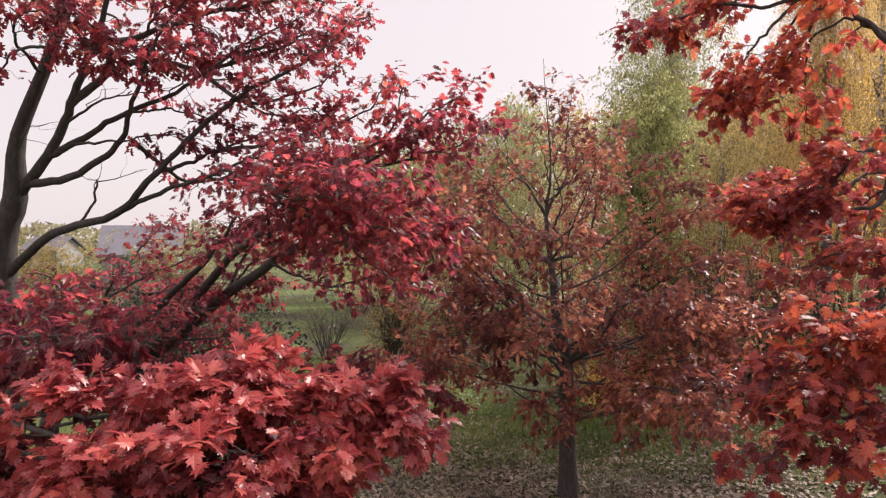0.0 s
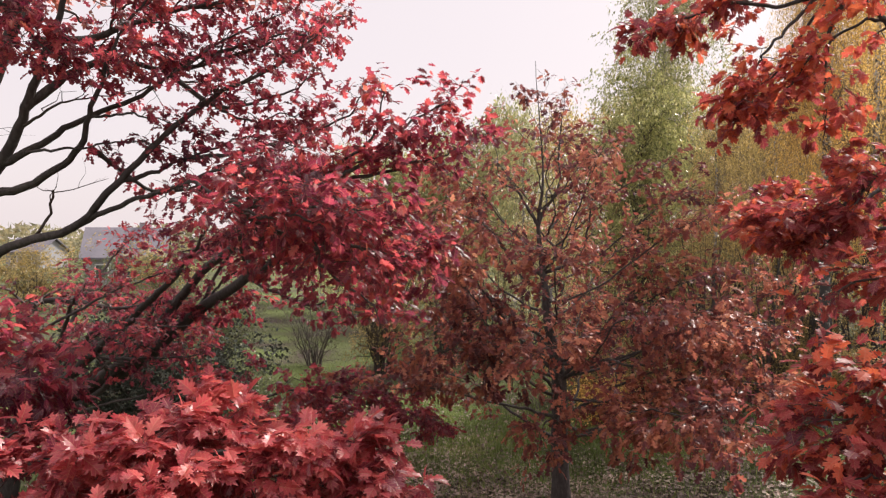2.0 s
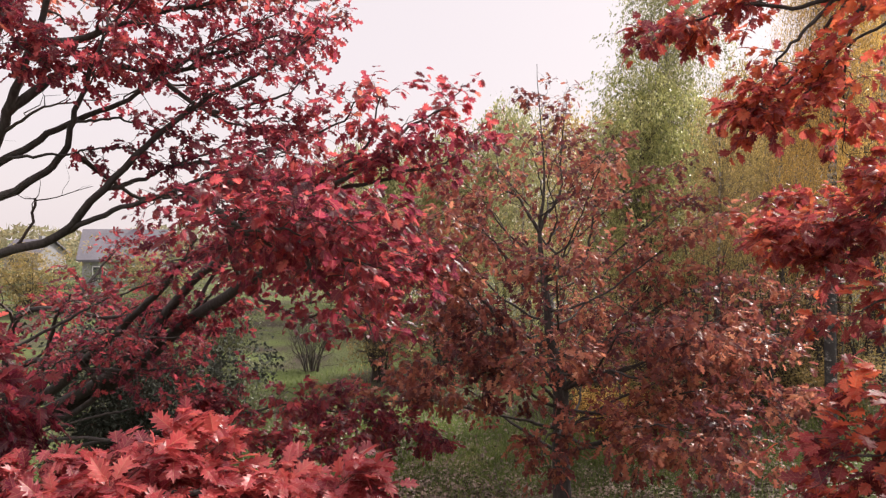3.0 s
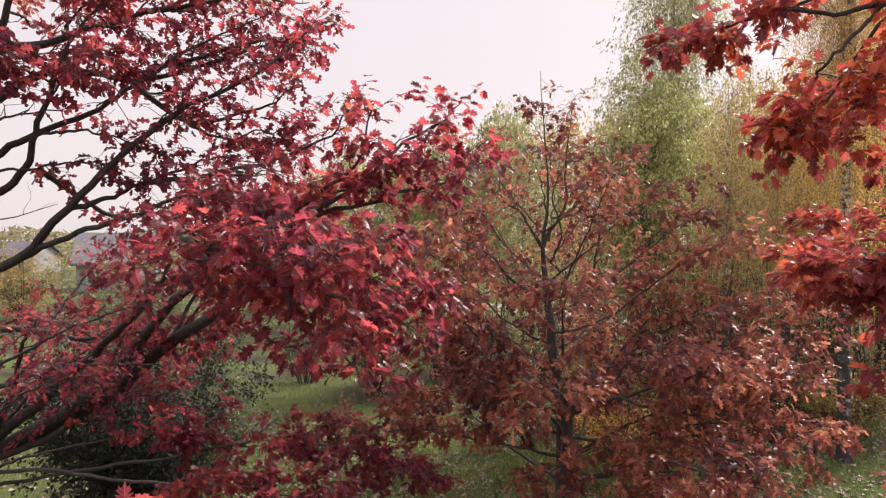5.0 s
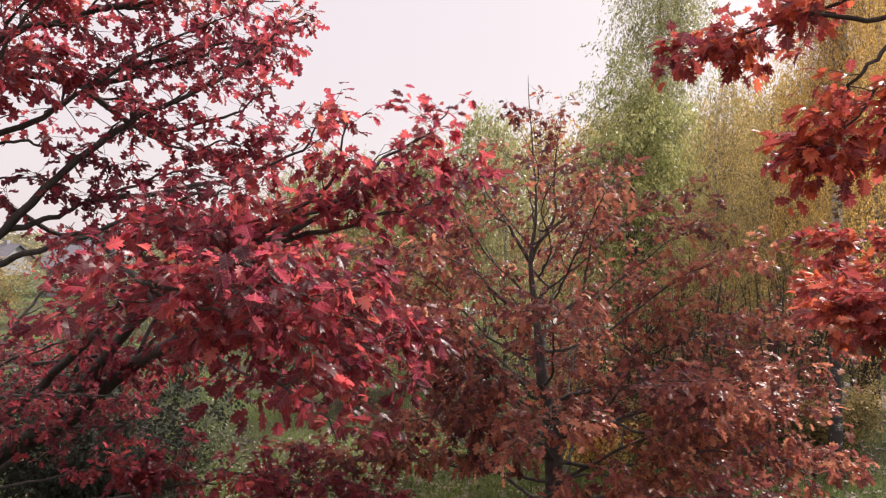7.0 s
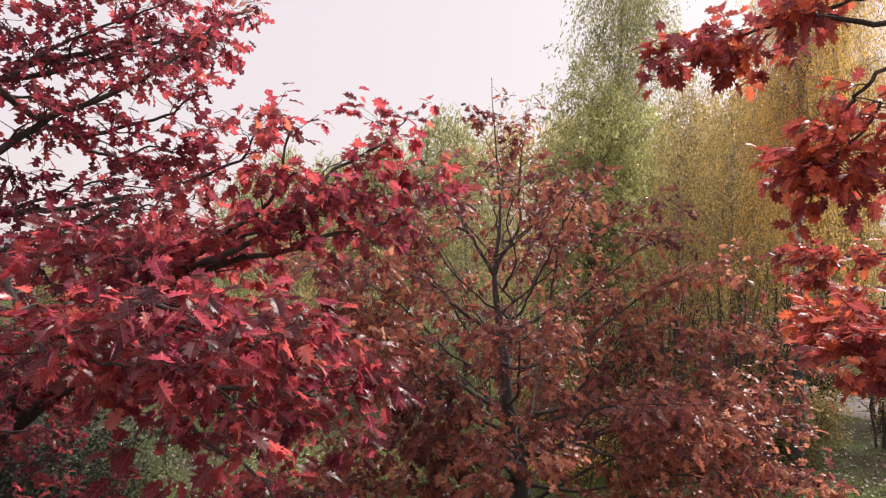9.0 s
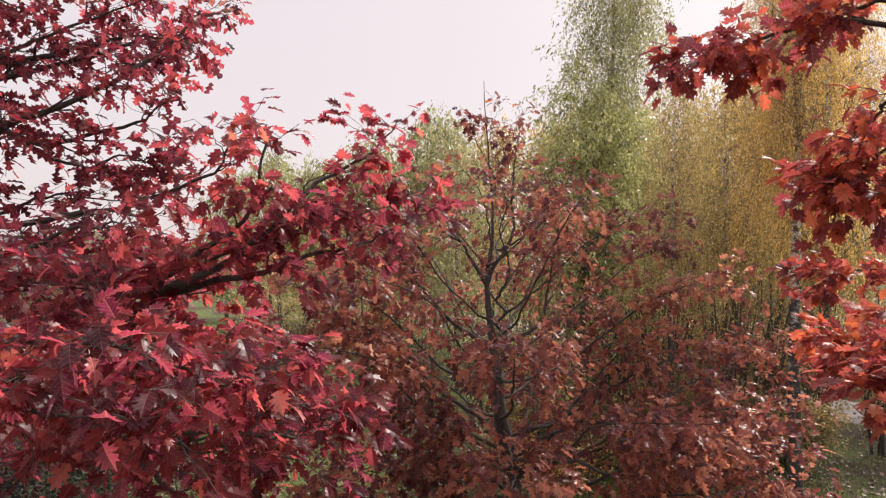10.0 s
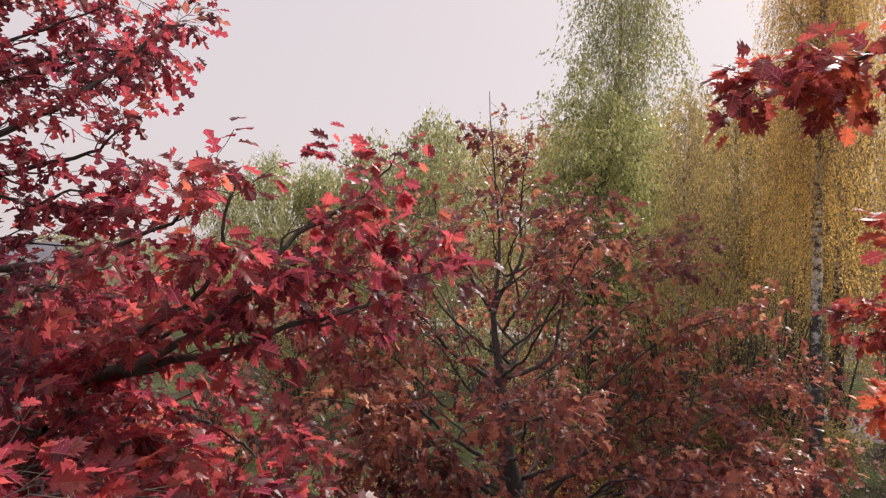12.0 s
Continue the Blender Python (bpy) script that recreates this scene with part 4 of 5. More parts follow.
# young russet oak in the middle of the lawn, its leader nearly bare
CX, CY = 2.27, 12.1
reseed(11)
young_trunk = [(CX + 0.04, CY, -0.1), (CX, CY, 1.2), (CX - 0.01, CY, 2.4), (2.08, 12.08, 3.36), (1.98, 12.09, 4.19), (1.89, 12.21, 5.17), (2.01, 12.32, 6.07), (1.95, 12.44, 7.14), (1.89, 12.46, 8.15)]
young_limbs = []
n_young = 34
for j in range(n_young):
    u = j / (n_young - 1)
    z = 1.45 + 4.35 * u ** 1.05
    azim = j * 2.39996 + RNG.normal(0, 0.22)
    reach = (3.5 * (1 - u) ** 0.7 + 0.9) * (0.8 + 0.35 * RNG.random()) * (0.8 if z < 1.6 else 1.0) * (1.0 + 0.14 * max(0.0, math.cos(azim)))
    climb = 0.18 + 0.85 * u + RNG.normal(0, 0.08)
    d = np.array([math.cos(azim), math.sin(azim), 0])
    e = np.array([-d[1], d[0], 0]) * RNG.normal(0, 0.22)
    foot = np.array([CX - 0.07 * max(0, z - 2.3), CY, z])
    low = foot + d * reach * 0.25 + UP * reach * 0.16 * climb
    knee = foot + (d + e) * reach * 0.6 + UP * reach * 0.6 * climb
    tip = foot + (d + e * 0.3) * reach + UP * (reach * climb * 0.85 - 0.2 * (1 - u))
    bough(young_limbs, [tuple(foot), tuple(low), tuple(knee), tuple(tip)], 0.038 - 0.020 * u, 0.45, 1.0 - 0.45 * u, max(0.35, 1.6 - 1.5 * u))
bough(young_limbs, [(CX, CY, 3.0), (2.95, 11.6, 3.4), (3.7, 11.0, 3.4), (4.4, 10.6, 3.9)], 0.035, 0.45, 0.9, 1.0)
bough(young_limbs, [(CX, CY, 1.95), (3.3, 11.8, 2.5), (4.2, 11.4, 2.9), (5.0, 11.2, 3.3)], 0.035, 0.45, 0.9, 1.0)
bough(young_limbs, [(CX, CY, 2.55), (2.75, 11.2, 3.0), (3.2, 10.4, 3.1), (3.4, 9.7, 3.5)], 0.04, 0.4, 0.8, 0.9)
bough(young_limbs, [(CX, CY, 2.65), (1.6, 11.7, 3.2), (1.0, 11.3, 3.5), (0.4, 11.0, 4.0)], 0.035, 0.45, 0.9, 1.0)
bough(young_limbs, [(CX, CY, 2.2), (1.8, 11.3, 2.7), (1.3, 10.7, 3.0), (0.9, 10.1, 3.5)], 0.04, 0.4, 0.8, 0.9)
bough(young_limbs, [(CX, CY, 2.75), (2.05, 11.2, 3.2), (1.7, 9.7, 3.4), (1.4, 8.5, 3.7)], 0.03, 0.5, 0.8, 0.7)
bough(young_limbs, [(CX, CY, 1.75), (2.05, 11.2, 2.05), (1.7, 10.3, 2.25), (1.4, 9.3, 2.1)], 0.025, 0.6, 0.6, 1.0)
bough(young_limbs, [(CX, CY, 1.9), (2.7, 11.3, 2.25), (3.0, 10.2, 2.4), (3.2, 9.2, 2.3)], 0.025, 0.6, 0.7, 1.0)
bough(young_limbs, [(CX, CY, 2.9), (3.1, 11.4, 3.4), (3.9, 10.4, 3.5), (4.4, 9.3, 3.5)], 0.03, 0.5, 0.8, 0.8)
bough(young_limbs, [(CX, CY, 2.35), (3.4, 11.6, 3.0), (4.6, 11.0, 3.5), (5.3, 10.5, 3.7)], 0.03, 0.5, 0.8, 0.9)
bough(young_limbs, [(CX, CY, 1.5), (3.2, 11.6, 1.7), (4.2, 11.0, 1.9), (5.0, 10.5, 1.8)], 0.025, 0.55, 0.7, 0.8)
bough(young_limbs, [(CX, CY, 3.0), (1.2, 12.0, 3.8), (0.3, 11.8, 4.6), (-0.4, 11.7, 4.9)], 0.04, 0.45, 0.8, 1.2)
bough(young_limbs, [(1.89, 12.21, 5.12), (1.58, 12.22, 5.75), (1.26, 12.22, 6.01), (1.10, 12.14, 6.77)], 0.035, 0.4, 0.5, 0.3)
bough(young_limbs, [(1.94, 12.21, 5.22), (2.25, 12.22, 5.95), (2.36, 12.34, 6.81), (2.38, 12.35, 7.65)], 0.035, 0.45, 0.4, 0.3)
bough(young_limbs, [(2.00, 12.32, 6.07), (2.12, 12.34, 6.70), (2.27, 12.34, 7.23)], 0.012, 0.4, 0.25, 0.3)
bough(young_limbs, [(1.96, 12.34, 6.70), (1.76, 12.44, 7.25), (1.65, 12.45, 7.67)], 0.01, 0.4, 0.25, 0.3)
bough(young_limbs, [(1.93, 12.45, 7.35), (2.13, 12.45, 7.78)], 0.008, 0.3, 0.2, 0.3)
bough(young_limbs, [(2.10, 12.22, 5.75), (2.55, 12.12, 6.00), (2.83, 12.03, 6.35)], 0.02, 0.4, 0.4, 0.3)
bough(young_limbs, [(1.95, 12.09, 4.29), (1.34, 12.00, 4.75), (0.98, 11.91, 5.16), (0.26, 11.62, 5.80)], 0.04, 0.4, 0.6, 0.6)
bough(young_limbs, [(1.98, 12.09, 4.21), (2.58, 12.00, 4.70), (2.76, 11.91, 5.52), (2.84, 11.83, 6.52)], 0.04, 0.4, 0.5, 0.5)
bough(young_limbs, [(2.27, 12.06, 2.48), (1.68, 11.77, 3.09), (0.87, 10.58, 3.81), (0.40, 10.19, 4.37)], 0.045, 0.4, 0.9, 0.9)
bough(young_limbs, [(2.29, 12.06, 2.48), (2.73, 11.97, 3.06), (3.29, 11.78, 3.80), (3.83, 11.60, 4.51)], 0.045, 0.4, 0.9, 0.9)
oak("young russet-leaved oak with a nearly bare leader", "oaks on the lawn", (CX, CY, float(ground_height(CX, CY))),
    young_trunk, [0.165, 0.150, 0.135, 0.095, 0.062, 0.036, 0.02, 0.011, 0.004], young_limbs, russet, 0.104, (1.6, 9.0, 3.4), 300, COARSE, per=6, twigs=6, dens=6.5, flat=0.45)


# ---- birches and the trees behind ----
def birch_bark():
    m, n, l = material("birch_bark")
    out = n.new("ShaderNodeOutputMaterial")
    geo = n.new("ShaderNodeNewGeometry")
    mp = n.new("ShaderNodeMapping")
    mp.inputs["Scale"].default_value = (3.0, 3.0, 4.5)
    l.new(geo.outputs["Position"], mp.inputs["Vector"])
    a = n.new("ShaderNodeTexNoise")
    a.inputs["Scale"].default_value = 1.6
    a.inputs["Detail"].default_value = 6
    a.inputs["Roughness"].default_value = 0.7
    l.new(mp.outputs[0], a.inputs["Vector"])
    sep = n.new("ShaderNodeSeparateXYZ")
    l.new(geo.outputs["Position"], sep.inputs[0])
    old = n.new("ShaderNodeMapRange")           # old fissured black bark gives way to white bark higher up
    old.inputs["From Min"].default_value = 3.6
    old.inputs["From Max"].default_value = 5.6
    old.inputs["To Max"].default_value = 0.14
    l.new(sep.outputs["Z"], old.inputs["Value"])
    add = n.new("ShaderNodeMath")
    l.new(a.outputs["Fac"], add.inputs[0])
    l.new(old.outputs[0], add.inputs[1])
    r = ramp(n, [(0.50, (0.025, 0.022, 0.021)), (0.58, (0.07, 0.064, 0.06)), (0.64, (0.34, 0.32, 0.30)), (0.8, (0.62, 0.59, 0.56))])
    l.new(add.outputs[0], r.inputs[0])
    bp = n.new("ShaderNodeBump")
    bp.inputs["Strength"].default_value = 0.7
    bp.inputs["Distance"].default_value = 0.03
    l.new(a.outputs["Fac"], bp.inputs["Height"])
    p = n.new("ShaderNodeBsdfPrincipled")
    p.inputs["Roughness"].default_value = 0.75
    l.new(r.outputs[0], p.inputs["Base Color"])
    l.new(bp.outputs[0], p.inputs["Normal"])
    l.new(p.outputs[0], out.inputs["Surface"])
    return m


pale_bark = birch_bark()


def weeping(name, label, group, x, y, height, width, trunk_r, mat, leaf, strands, per_strand, hang=1.6, low=0.25, lean=(0.0, 0.0), stem=None, boughs=26, shape=SLIVER, sink=-1.3, clump=0.8, streak=0.05):
    """A birch-like tree: slender trunk, rising boughs and long hanging twigs with small leaves."""
    z0 = float(ground_height(x, y))
    root = base(name, (x, y, z0), label, "tree", group)
    k = 24
    s = np.linspace(0, 1, k)
    pts = np.stack([x + lean[0] * s ** 1.4, y + lean[1] * s, z0 - 0.1 + height * s], -1) + noise_path(np.zeros((k, 3)), 0.02)
    rad = trunk_r * (1.05 - s) ** 0.85
    rad[0] *= 1.35
    v, f = tubes(pts[None], rad[None], 10)
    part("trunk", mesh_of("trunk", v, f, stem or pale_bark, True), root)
    P1, R1 = shoots(pts[None], rad[None], boughs, low, 0.97, 40, width * 0.62, k=7, flat=1.0, rise=0.45, droop=0.25, wiggle=0.25, taper=0.55)
    R1 = R1 * 0.55
    P2, R2 = shoots(P1, R1, max(3, strands // (boughs * 3)), 0.25, 1.0, 45, width * 0.22, k=5, flat=0.7, rise=0.15, droop=0.3, wiggle=0.35, taper=0.3)
    P3, R3 = shoots(P2, R2, 3, 0.2, 1.0, 60, hang, k=4, flat=0.5, rise=sink, droop=0.6, wiggle=0.12, taper=0.2)
    R3 = np.minimum(R3, 0.004)
    drawn = np.arange(len(P3)) % (3 if y > 30 else 1) == 0          # far off, most of the hanging twigs are too thin to show
    bends = [0, 2, 3] if y < 19 else [0, 3]
    v, f = join([tubes(P1, R1, 5), tubes(P2, R2, 4 if y < 20 else 3), tubes(P3[drawn][:, bends], R3[drawn][:, bends], 3)])
    part("branchwork", mesh_of("branchwork", v, f, twig_bark if stem else birch_twig, True), root, "", "stuff")
    P3 = P3[RNG.random(len(P3)) < clump]          # leaves hang in clumps, bare twigs between them
    fr = leaf_frames(P3, max(4, int(per_strand * 0.62)), leaf * 1.35, u0=0.05, tilt=1.2, droop=0.9, spread=0.6, scatter=streak)
    part("foliage", leaf_mesh("foliage", fr, shape, mat), root, "", "stuff")
    return root


def shrub(name, label, group, x, y, height, width, mat, leaf, stems, per, stem=None, sparse=1.0):
    """A many-stemmed shrub or sapling: stems fanning from the ground, side shoots, twigs and small leaves."""
    z0 = float(ground_height(x, y))
    root = base(name, (x, y, z0), label, "shrub" if name != "sapling" else "tree", group)
    k = 8
    s = np.linspace(0, 1, k)[None, :, None]
    a = RNG.random(stems) * 2 * np.pi
    o = np.stack([np.cos(a), np.sin(a), 0 * a], -1)
    reach = width * 0.5 * np.sqrt(RNG.random((stems, 1)))
    h = height * (0.65 + 0.35 * RNG.random((stems, 1)))
    P0 = np.array([x, y, z0 - 0.05]) + (o * 0.3 * RNG.random((stems, 1)))[:, None] + (o * reach)[:, None] * s ** 1.3 + UP * (h[:, None] * s)
    P0 = P0 + np.cumsum(RNG.normal(0, 0.03, P0.shape), axis=1) * height * 0.3 * (s > 0)
    R0 = (0.010 + 0.006 * height) * (1.05 - s[..., 0]) * np.ones((stems, 1))
    for p, r in list(zip(P0, R0))[:6]:
        v, f = tubes(p[None], r[None], 6)
        part("stem", mesh_of("stem", v, f, stem or bark, True), root)
    P1, R1 = shoots(P0, R0, 9, 0.06, 1.0, 45, width * 0.3 + 0.25, k=5, flat=0.8, rise=0.3, droop=0.1, wiggle=0.35)
    P2, R2 = shoots(P1, R1, 5, 0.15, 1.0, 45, width * 0.14 + 0.2, k=4, flat=0.8, rise=0.1, droop=0.25, wiggle=0.35)
    bends = [0, 2, 3] if y < 22 else [0, 3]
    rest = [tubes(P1, R1, 4), tubes(P2[:, bends], np.minimum(R2, 0.007)[:, bends], 3)]
    if stems > 6:
        rest.append(tubes(P0[6:], R0[6:], 5))
    v, f = join(rest)
    part("branchwork", mesh_of("branchwork", v, f, twig_bark, True), root, "", "stuff")
    keep = RNG.random(len(P2)) < sparse
    fr = leaf_frames(P2[keep], per, leaf, u0=0.05, tilt=1.0, droop=0.5, spread=0.7, scatter=0.08)
    part("foliage", leaf_mesh("foliage", fr, SLIVER if y > 22 else SMALL, mat), root, "", "stuff")
    return root


reseed(14)
B = "birches by the path"
weeping("silver_birch", "silver birch with blackened pale trunk and hanging golden leaves", B, 9.15, 15.7, 15.5, 3.3, 0.135, birch_gold, 0.036, 1750, 84, hang=2.2, clump=0.72, sink=-2.8, streak=0.022, low=0.42, lean=(0.2, 0.1), boughs=28)
weeping("silver_birch", "golden weeping birch with thin hanging twigs", B, 7.7, 18.3, 8.8, 2.6, 0.08, birch_tawny, 0.040, 1100, 40, hang=1.5, low=0.5, sink=-2.2, clump=0.5, streak=0.03)
weeping("silver_birch", "golden weeping birch with thin hanging twigs", B, 11.2, 22.0, 9.4, 4.4, 0.11, birch_tawny, 0.055, 1500, 40, hang=1.8, low=0.38, sink=-1.6, clump=0.75, streak=0.03)
weeping("silver_birch", "golden weeping birch with thin hanging twigs", B, 14.3, 21.6, 17.0, 6.0, 0.16, birch_gold, 0.06, 1500, 40, hang=2.6, low=0.2, clump=0.7, sink=-2.4, streak=0.03)
weeping("silver_birch", "golden weeping birch with thin hanging twigs", B, 18.5, 27.0, 17.0, 7.0, 0.18, birch_gold, 0.09, 1600, 22, hang=2.2, low=0.2)
weeping("silver_birch", "golden weeping birch with thin hanging twigs", B, 13.2, 28.5, 11.6, 6.5, 0.12, birch_tawny, 0.09, 1500, 22, hang=2.0, low=0.15)
weeping("silver_birch", "tall half-green birch with a thin open top", B, 7.4, 21.6, 16.5, 4.8, 0.10, birch_green, 0.065, 2100, 50, hang=1.6, low=0.3, lean=(0.1, 0), clump=0.8, sink=-1.4, streak=0.045)
weeping("willow", "dense grey-green willow behind the young oak", "", 6.1, 20.0, 8.4, 6.8, 0.13, willow_green, 0.07, 3000, 26, hang=0.75, low=0.12, stem=bark, boughs=40, sink=0.1, clump=0.85)
weeping("silver_birch", "olive-green birch at the edge of the thicket", B, 3.9, 28.5, 9.8, 4.6, 0.10, birch_green, 0.08, 1300, 22, hang=1.3, low=0.15, sink=-0.6, clump=0.7)
weeping("silver_birch", "pale olive birch at the far side of the meadow", B, 1.0, 44.0, 11.6, 8.0, 0.13, birch_green, 0.17, 1500, 24, hang=1.8, low=0.1, clump=1.0)
weeping("silver_birch", "pale olive birch at the far side of the meadow", B, 4.6, 42.0, 12.4, 7.5, 0.13, birch_green, 0.17, 1500, 24, hang=1.8, low=0.1, clump=1.0)
weeping("silver_birch", "pale olive birch at the far side of the meadow", B, -2.6, 47.0, 10.6, 7.0, 0.13, birch_green, 0.17, 1500, 24, hang=1.6, low=0.1, clump=1.0)
weeping("silver_birch", "pale olive birch at the far side of the meadow", B, -9.5, 53.0, 10.4, 7.0, 0.13, birch_green, 0.16, 1100, 20, hang=1.6, low=0.1)
weeping("silver_birch", "pale olive birch at the far side of the meadow", B, -6.0, 50.0, 11.6, 7.0, 0.13, birch_green, 0.16, 1100, 20, hang=1.6, low=0.1)
for fx, fy, fh, fw in ((15.5, 35.5, 13.0, 8.0), (19.0, 33.5, 13.5, 8.0), (23.0, 33.0, 14.0, 8.0), (27.5, 31.0, 14.5, 8.0), (7.0, 37.0, 11.0, 8.0), (11.0, 36.5, 12.0, 8.0)):
    weeping("silver_birch", "tawny birch in the row behind the thicket", B, fx, fy, fh, fw, 0.14, birch_tawny, 0.17, 900, 20, hang=1.7, low=0.08, clump=1.0)

for fx, fy, fh in ((14.5, 24.0, 9.0), (15.1, 24.4, 9.6), (15.7, 24.2, 8.6), (16.5, 25.2, 9.4)):
    weeping("alder", "slim dark-stemmed alder with thin tawny crown beside the path", "alders by the path", fx, fy, fh, 2.4, 0.10, birch_tawny, 0.07, 500, 20, hang=1.0, low=0.5, stem=bark, boughs=14, sink=-0.3)

T = "saplings of the thicket"
for sx, sy, sh, sw, sm in ((5.0, 20.5, 5.4, 2.6, thicket_leaf), (6.6, 19.5, 5.0, 2.4, thicket_leaf), (8.4, 20.2, 5.8, 2.8, thicket_leaf), (9.9, 19.0, 5.2, 2.4, thicket_leaf), (11.6, 21.0, 5.6, 2.6, thicket_leaf),
                           (8.4, 22.8, 6.4, 3.0, thicket_leaf), (10.8, 24.6, 6.2, 3.0, birch_gold), (4.0, 23.5, 5.6, 3.0, thicket_leaf), (13.4, 25.5, 5.8, 3.0, birch_gold), (2.4, 25.5, 5.4, 3.0, thicket_leaf)):
    shrub("sapling", "thin-stemmed sapling with sparse olive and tawny leaves", T, sx, sy, sh, sw, sm, 0.075, 7, 8, sparse=0.6)
for sx, sy, sh, sw in ((8.2, 18.6, 2.2, 2.6), (10.4, 20.4, 2.4, 3.0), (6.2, 18.4, 1.8, 2.4), (12.4, 22.4, 2.2, 2.8), (9.2, 22.8, 2.6, 3.0), (4.6, 20.0, 1.8, 2.6), (11.6, 25.4, 2.4, 3.2), (7.0, 26.0, 2.4, 3.2), (13.6, 27.8, 2.6, 3.4), (10.2, 17.6, 1.5, 2.0)):
    shrub("bramble", "tangled low bramble with tawny and olive leaves", "brambles of the thicket", sx, sy, sh, sw, thicket_leaf, 0.075, 12, 11)
for sx, sy, sh, sw in ((5.8, 22.2, 6.6, 2.6), (9.0, 25.8, 7.0, 3.0), (12.2, 19.4, 5.6, 2.2), (6.0, 27.0, 6.4, 2.8), (14.8, 20.2, 5.6, 2.4), (13.0, 17.8, 4.6, 1.9)):
    shrub("sapling", "thin-stemmed sapling with sparse olive and tawny leaves", T, sx, sy, sh, sw, thicket_leaf, 0.075, 6, 9, sparse=0.8)
for sx, sy, sh, sw in ((6.9, 17.4, 5.2, 1.6), (7.8, 18.8, 5.8, 1.8), (8.9, 17.9, 5.0, 1.5), (9.6, 20.0, 6.0, 1.8), (10.6, 18.6, 5.4, 1.6), (5.9, 19.0, 5.4, 1.7), (8.3, 21.2, 6.2, 1.9), (11.2, 20.0, 5.6, 1.7)):
    shrub("sapling", "bare dark sapling stems with a few tawny leaves", "bare saplings of the thicket", sx, sy, sh, sw, thicket_leaf, 0.07, 7, 6, sparse=0.35)
shrub("hazel_shrub", "olive-gold hazel shrub by the meadow", "", -1.9, 24.5, 6.4, 4.2, thicket_leaf, 0.09, 16, 16)
shrub("hazel_shrub", "olive-gold hazel shrub by the meadow", "", 0.6, 27.0, 6.2, 4.0, thicket_leaf, 0.10, 14, 16)
shrub("yellow_shrub", "small yellow shrub on the lawn", "yellow shrubs", 6.6, 25.8, 2.0, 2.2, birch_gold, 0.08, 12, 9)
shrub("yellow_shrub", "small yellow shrub on the lawn", "yellow shrubs", 4.6, 17.6, 1.2, 1.3, birch_gold, 0.07, 10, 8)
shrub("grey_shrub", "grey twiggy shrub nearly bare of leaves", "", -4.6, 26.5, 3.1, 3.2, dull_leaf, 0.07, 14, 6, sparse=0.7)
shrub("green_shrub", "dull green shrub at the meadow edge", "green shrubs", -8.4, 26.5, 3.4, 3.6, dull_leaf, 0.09, 14, 14)
shrub("juniper", "dense dark green juniper behind the low oak", "", -5.5, 14.2, 3.5, 3.8, juniper_leaf, 0.085, 30, 15)
shrub("grey_shrub", "grey-green leafy shrub beside the juniper", "", -4.9, 16.2, 2.2, 1.8, dull_leaf, 0.07, 12, 10)
shrub("green_shrub", "dull green shrub at the meadow edge", "green shrubs", -12.5, 30.0, 4.0, 5.0, dull_leaf, 0.11, 14, 14)
shrub("hazel_shrub", "yellowing hazel shrub far across the meadow", "", -27.0, 46.0, 4.2, 6.5, thicket_leaf, 0.15, 16, 14)
shrub("hazel_shrub", "yellowing hazel shrub far across the meadow", "", -20.0, 50.0, 4.2, 6.0, thicket_leaf, 0.15, 16, 14)


# ---- fallen leaves and grass ----
def scatter_frames(n, cx, cy, sx, sy, size, upright=False):
    x, y = cx + RNG.normal(0, sx, n), cy + RNG.normal(0, sy, n)
    S = np.stack([x, y, ground_height(x, y) + (0.0 if upright else 0.025)], -1)
    if upright:
        D = unit(UP + RNG.normal(0, 0.35, (n, 3)))
        Nn = RNG.normal(0, 1, (n, 3))
    else:
        D = unit(RNG.normal(0, 1, (n, 3)) * np.array([1, 1, 0.25]))
        Nn = UP + RNG.normal(0, 0.35, (n, 3))
    X = unit(np.cross(D, Nn))
    Z = np.cross(X, D)
    return S, X, D, Z, size * (0.6 + 0.8 * RNG.random(n))


DRY = (np.array([(0, 0, 0.0), (0.36, 0.4, 0.16), (0.1, 0.62, 0.03), (0.26, 0.85, 0.14), (0, 1, 0.05), (-0.26, 0.8, 0.2), (-0.1, 0.55, 0.02), (-0.34, 0.42, 0.1)], float),
       np.array([(0, 1, 2), (2, 3, 4), (0, 2, 6), (2, 4, 6), (6, 4, 5), (0, 6, 7)], int))      # a curled dry leaf
litter = scatter_frames(15000, 1.6, 11.9, 3.2, 1.4, 0.085)
wide = stack([scatter_frames(3500, 0, 13, 5, 5, 0.10), scatter_frames(8000, -1.5, 15.0, 2.6, 2.6, 0.10), scatter_frames(4500, 8, 15, 4, 4, 0.10)])
FOLD = (np.array([(0, 0, 0.0), (0.34, 0.45, 0.16), (0.0, 1, 0.06), (-0.34, 0.5, 0.12)], float), np.array([(0, 1, 2), (0, 2, 3)], int))      # the same, farther off
tagged(new("fallen_leaves", leaf_mesh("fallen_leaves", litter, DRY, litter_leaf)), label="dry brown fallen oak leaves under the young oak", category="leaf litter", kind="stuff")
tagged(new("fallen_leaves", leaf_mesh("fallen_leaves", wide, FOLD, litter_leaf)), label="dry brown fallen leaves scattered over the lawn", category="leaf litter", kind="stuff")
blades = stack([scatter_frames(50000, 1.5, 16.3, 4.6, 1.9, 0.12, True), scatter_frames(30000, -2, 18, 7, 6, 0.13, True)])
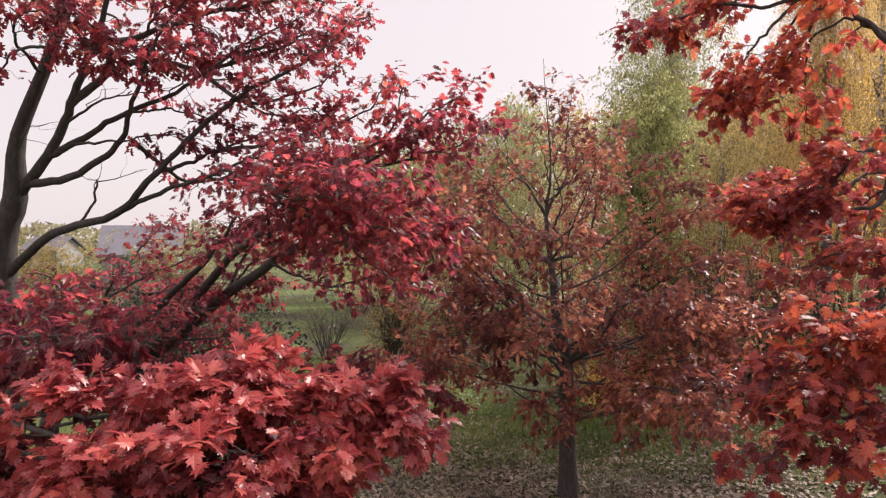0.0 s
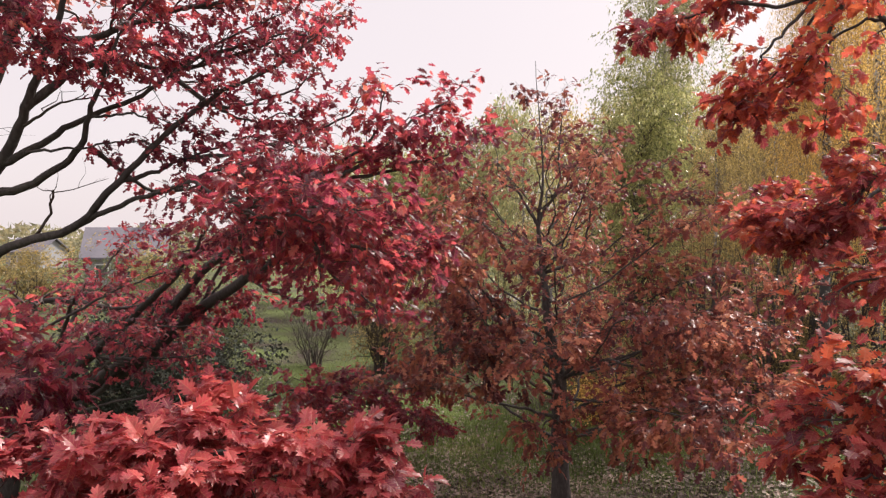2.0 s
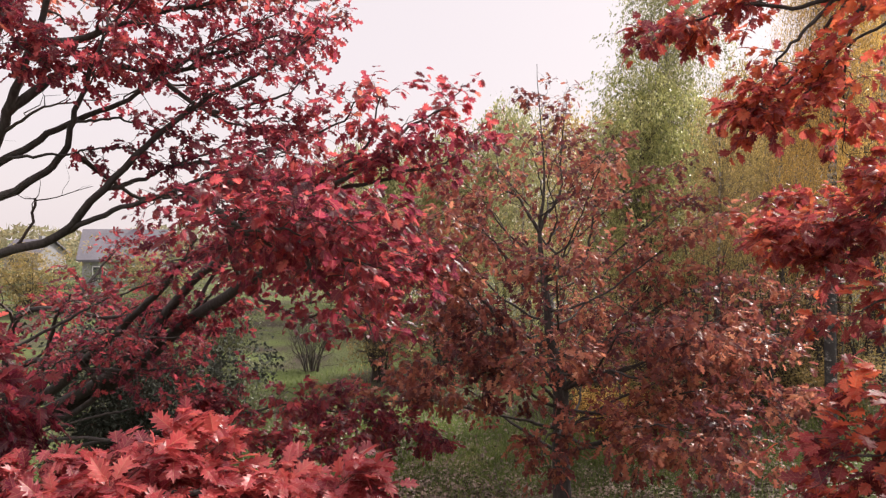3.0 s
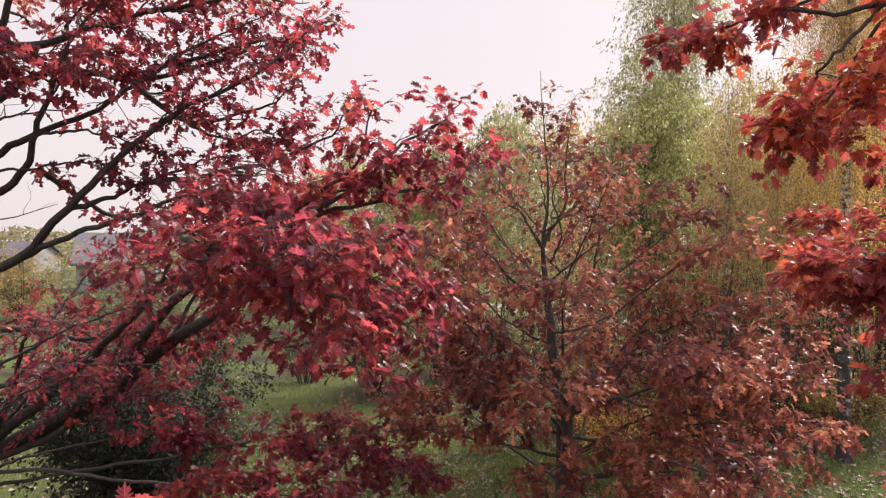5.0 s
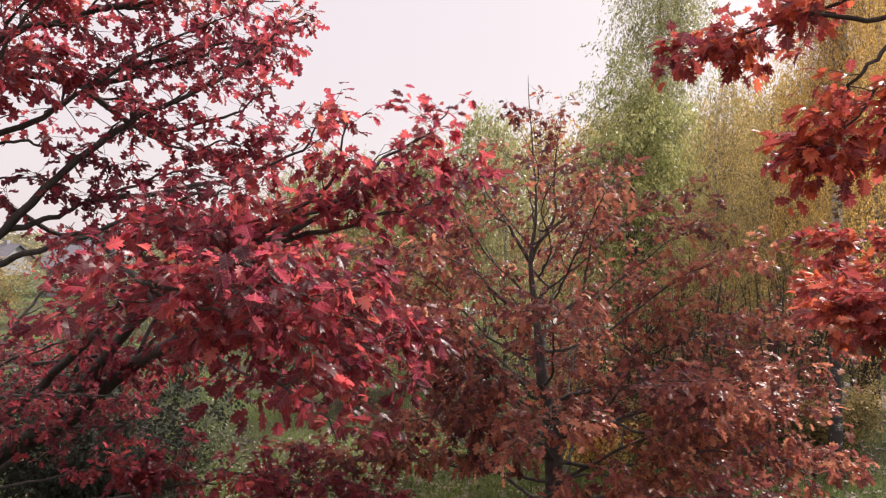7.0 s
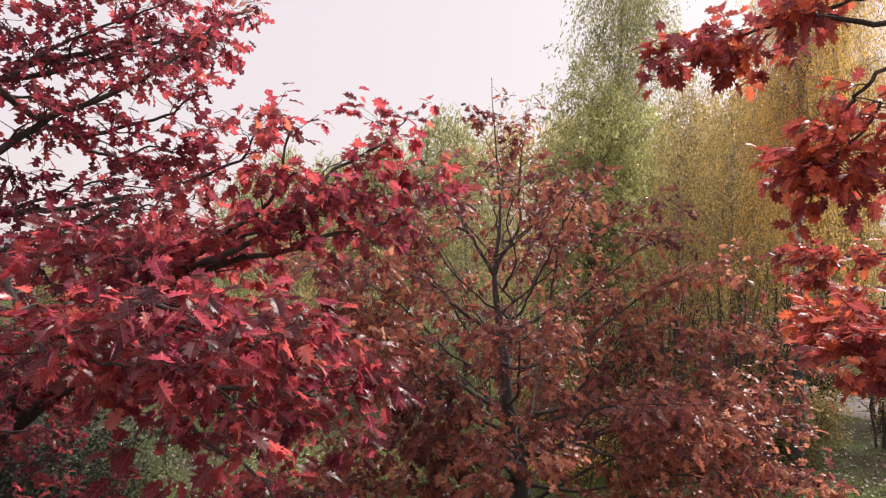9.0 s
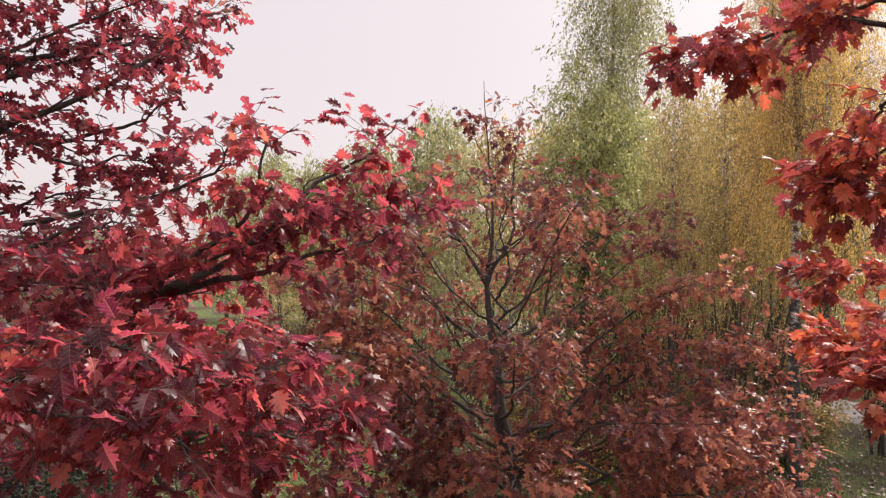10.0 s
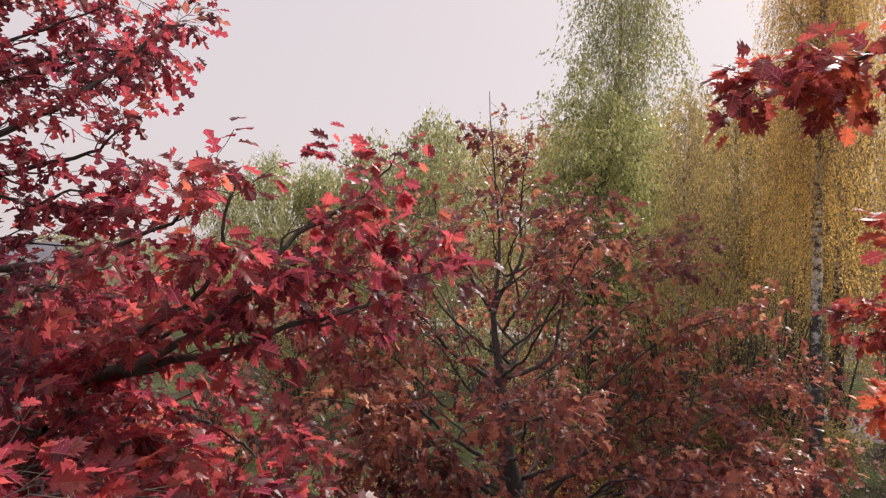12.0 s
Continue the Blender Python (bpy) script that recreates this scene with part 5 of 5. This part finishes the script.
bl = (np.array([(-0.06, 0, 0), (0.06, 0, 0), (0.0, 1, 0.15)], float), np.array([(0, 1, 2)], int))
tagged(new("grass", leaf_mesh("grass", blades, bl, grass_blade)), label="short green lawn grass", category="grass", kind="stuff")


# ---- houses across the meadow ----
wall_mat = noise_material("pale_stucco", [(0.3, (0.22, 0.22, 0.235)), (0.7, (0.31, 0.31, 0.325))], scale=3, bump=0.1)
roof_mat = noise_material("slate_roof", [(0.3, (0.10, 0.095, 0.11)), (0.7, (0.17, 0.16, 0.185))], scale=4, bump=0.3)
glass_mat = noise_material("dark_window_glass", [(0.3, (0.05, 0.055, 0.065)), (0.7, (0.08, 0.085, 0.10))], scale=1, rough=0.15, bump=0.0)
white_mat = noise_material("white_window_frame", [(0.3, (0.70, 0.70, 0.70)), (0.7, (0.80, 0.80, 0.80))], scale=2, bump=0.0)


def box_mesh(name, size, mat, at=(0, 0, 0), bevel=0.0):
    bm = bmesh.new()
    bmesh.ops.create_cube(bm, size=1.0)
    bmesh.ops.scale(bm, vec=size, verts=bm.verts)
    if bevel:
        bmesh.ops.bevel(bm, geom=bm.edges[:], offset=bevel, segments=1, affect="EDGES")
    bmesh.ops.translate(bm, vec=at, verts=bm.verts)
    me = bpy.data.meshes.new(name)
    bm.to_mesh(me)
    bm.free()
    me.materials.append(mat)
    return me


def roof_mesh(w, d, rise, eave):
    bm = bmesh.new()
    t = 0.25
    prof = [(-d / 2 - eave, -0.3), (0, rise), (d / 2 + eave, -0.3), (d / 2 + eave, -0.3 + t), (0, rise + t), (-d / 2 - eave, -0.3 + t)]
    ends = [[bm.verts.new((sx * (w / 2 + eave), y, z)) for y, z in prof] for sx in (-1, 1)]
    for q in range(6):
        r = (q + 1) % 6
        bm.faces.new((ends[0][q], ends[0][r], ends[1][r], ends[1][q]))
    for e in ends:
        bm.faces.new((e[0], e[1], e[4], e[5]))
        bm.faces.new((e[1], e[2], e[3], e[4]))
    bmesh.ops.recalc_face_normals(bm, faces=bm.faces)
    me = bpy.data.meshes.new("roof")
    bm.to_mesh(me)
    bm.free()
    me.materials.append(roof_mat)
    return me


def gable_mesh(w, d, h, rise):
    bm = bmesh.new()
    prof = [(-d / 2, 0), (d / 2, 0), (d / 2, h), (0, h + rise), (-d / 2, h)]
    ends = [[bm.verts.new((sx * w / 2, y, z)) for y, z in prof] for sx in (-1, 1)]
    for q in range(5):
        r = (q + 1) % 5
        bm.faces.new((ends[0][q], ends[0][r], ends[1][r], ends[1][q]))
    for e in ends:
        bm.faces.new(e)
    bmesh.ops.recalc_face_normals(bm, faces=bm.faces)
    me = bpy.data.meshes.new("wall")
    bm.to_mesh(me)
    bm.free()
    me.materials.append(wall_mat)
    return me


def house(x, y, w, d, h, rise, turn, label):
    root = base("house", (0, 0, 0), label, "house", "houses across the meadow")
    part("wall", gable_mesh(w, d, h, rise - 0.15), root)
    roof = part("roof", roof_mesh(w, d, rise, 0.5), root, "dark slate roof")
    roof.location = (0, 0, h)
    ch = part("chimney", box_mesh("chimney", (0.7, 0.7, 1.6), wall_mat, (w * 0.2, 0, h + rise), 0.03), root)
    for wx in np.arange(-w / 2 + 1.6, w / 2 - 1.0, 2.8):
        win = part("window", box_mesh("window", (1.3, 0.14, 1.5), white_mat, (wx, -d / 2 - 0.03, h * 0.5), 0.02), root)
        part("pane", box_mesh("pane", (1.1, 0.04, 1.3), glass_mat, (wx, -d / 2 - 0.11, h * 0.5)), win)
    root.matrix_basis = pose(x, y, 0, 0, 0, turn)
    return root


house(-33.5, 74.0, 7.5, 7.0, 3.0, 2.9, 18, "low pale house with a dark slate roof")
house(-66.0, 112.0, 6.5, 6.0, 2.8, 2.0, -12, "low pale house with a grey roof beyond the meadow")
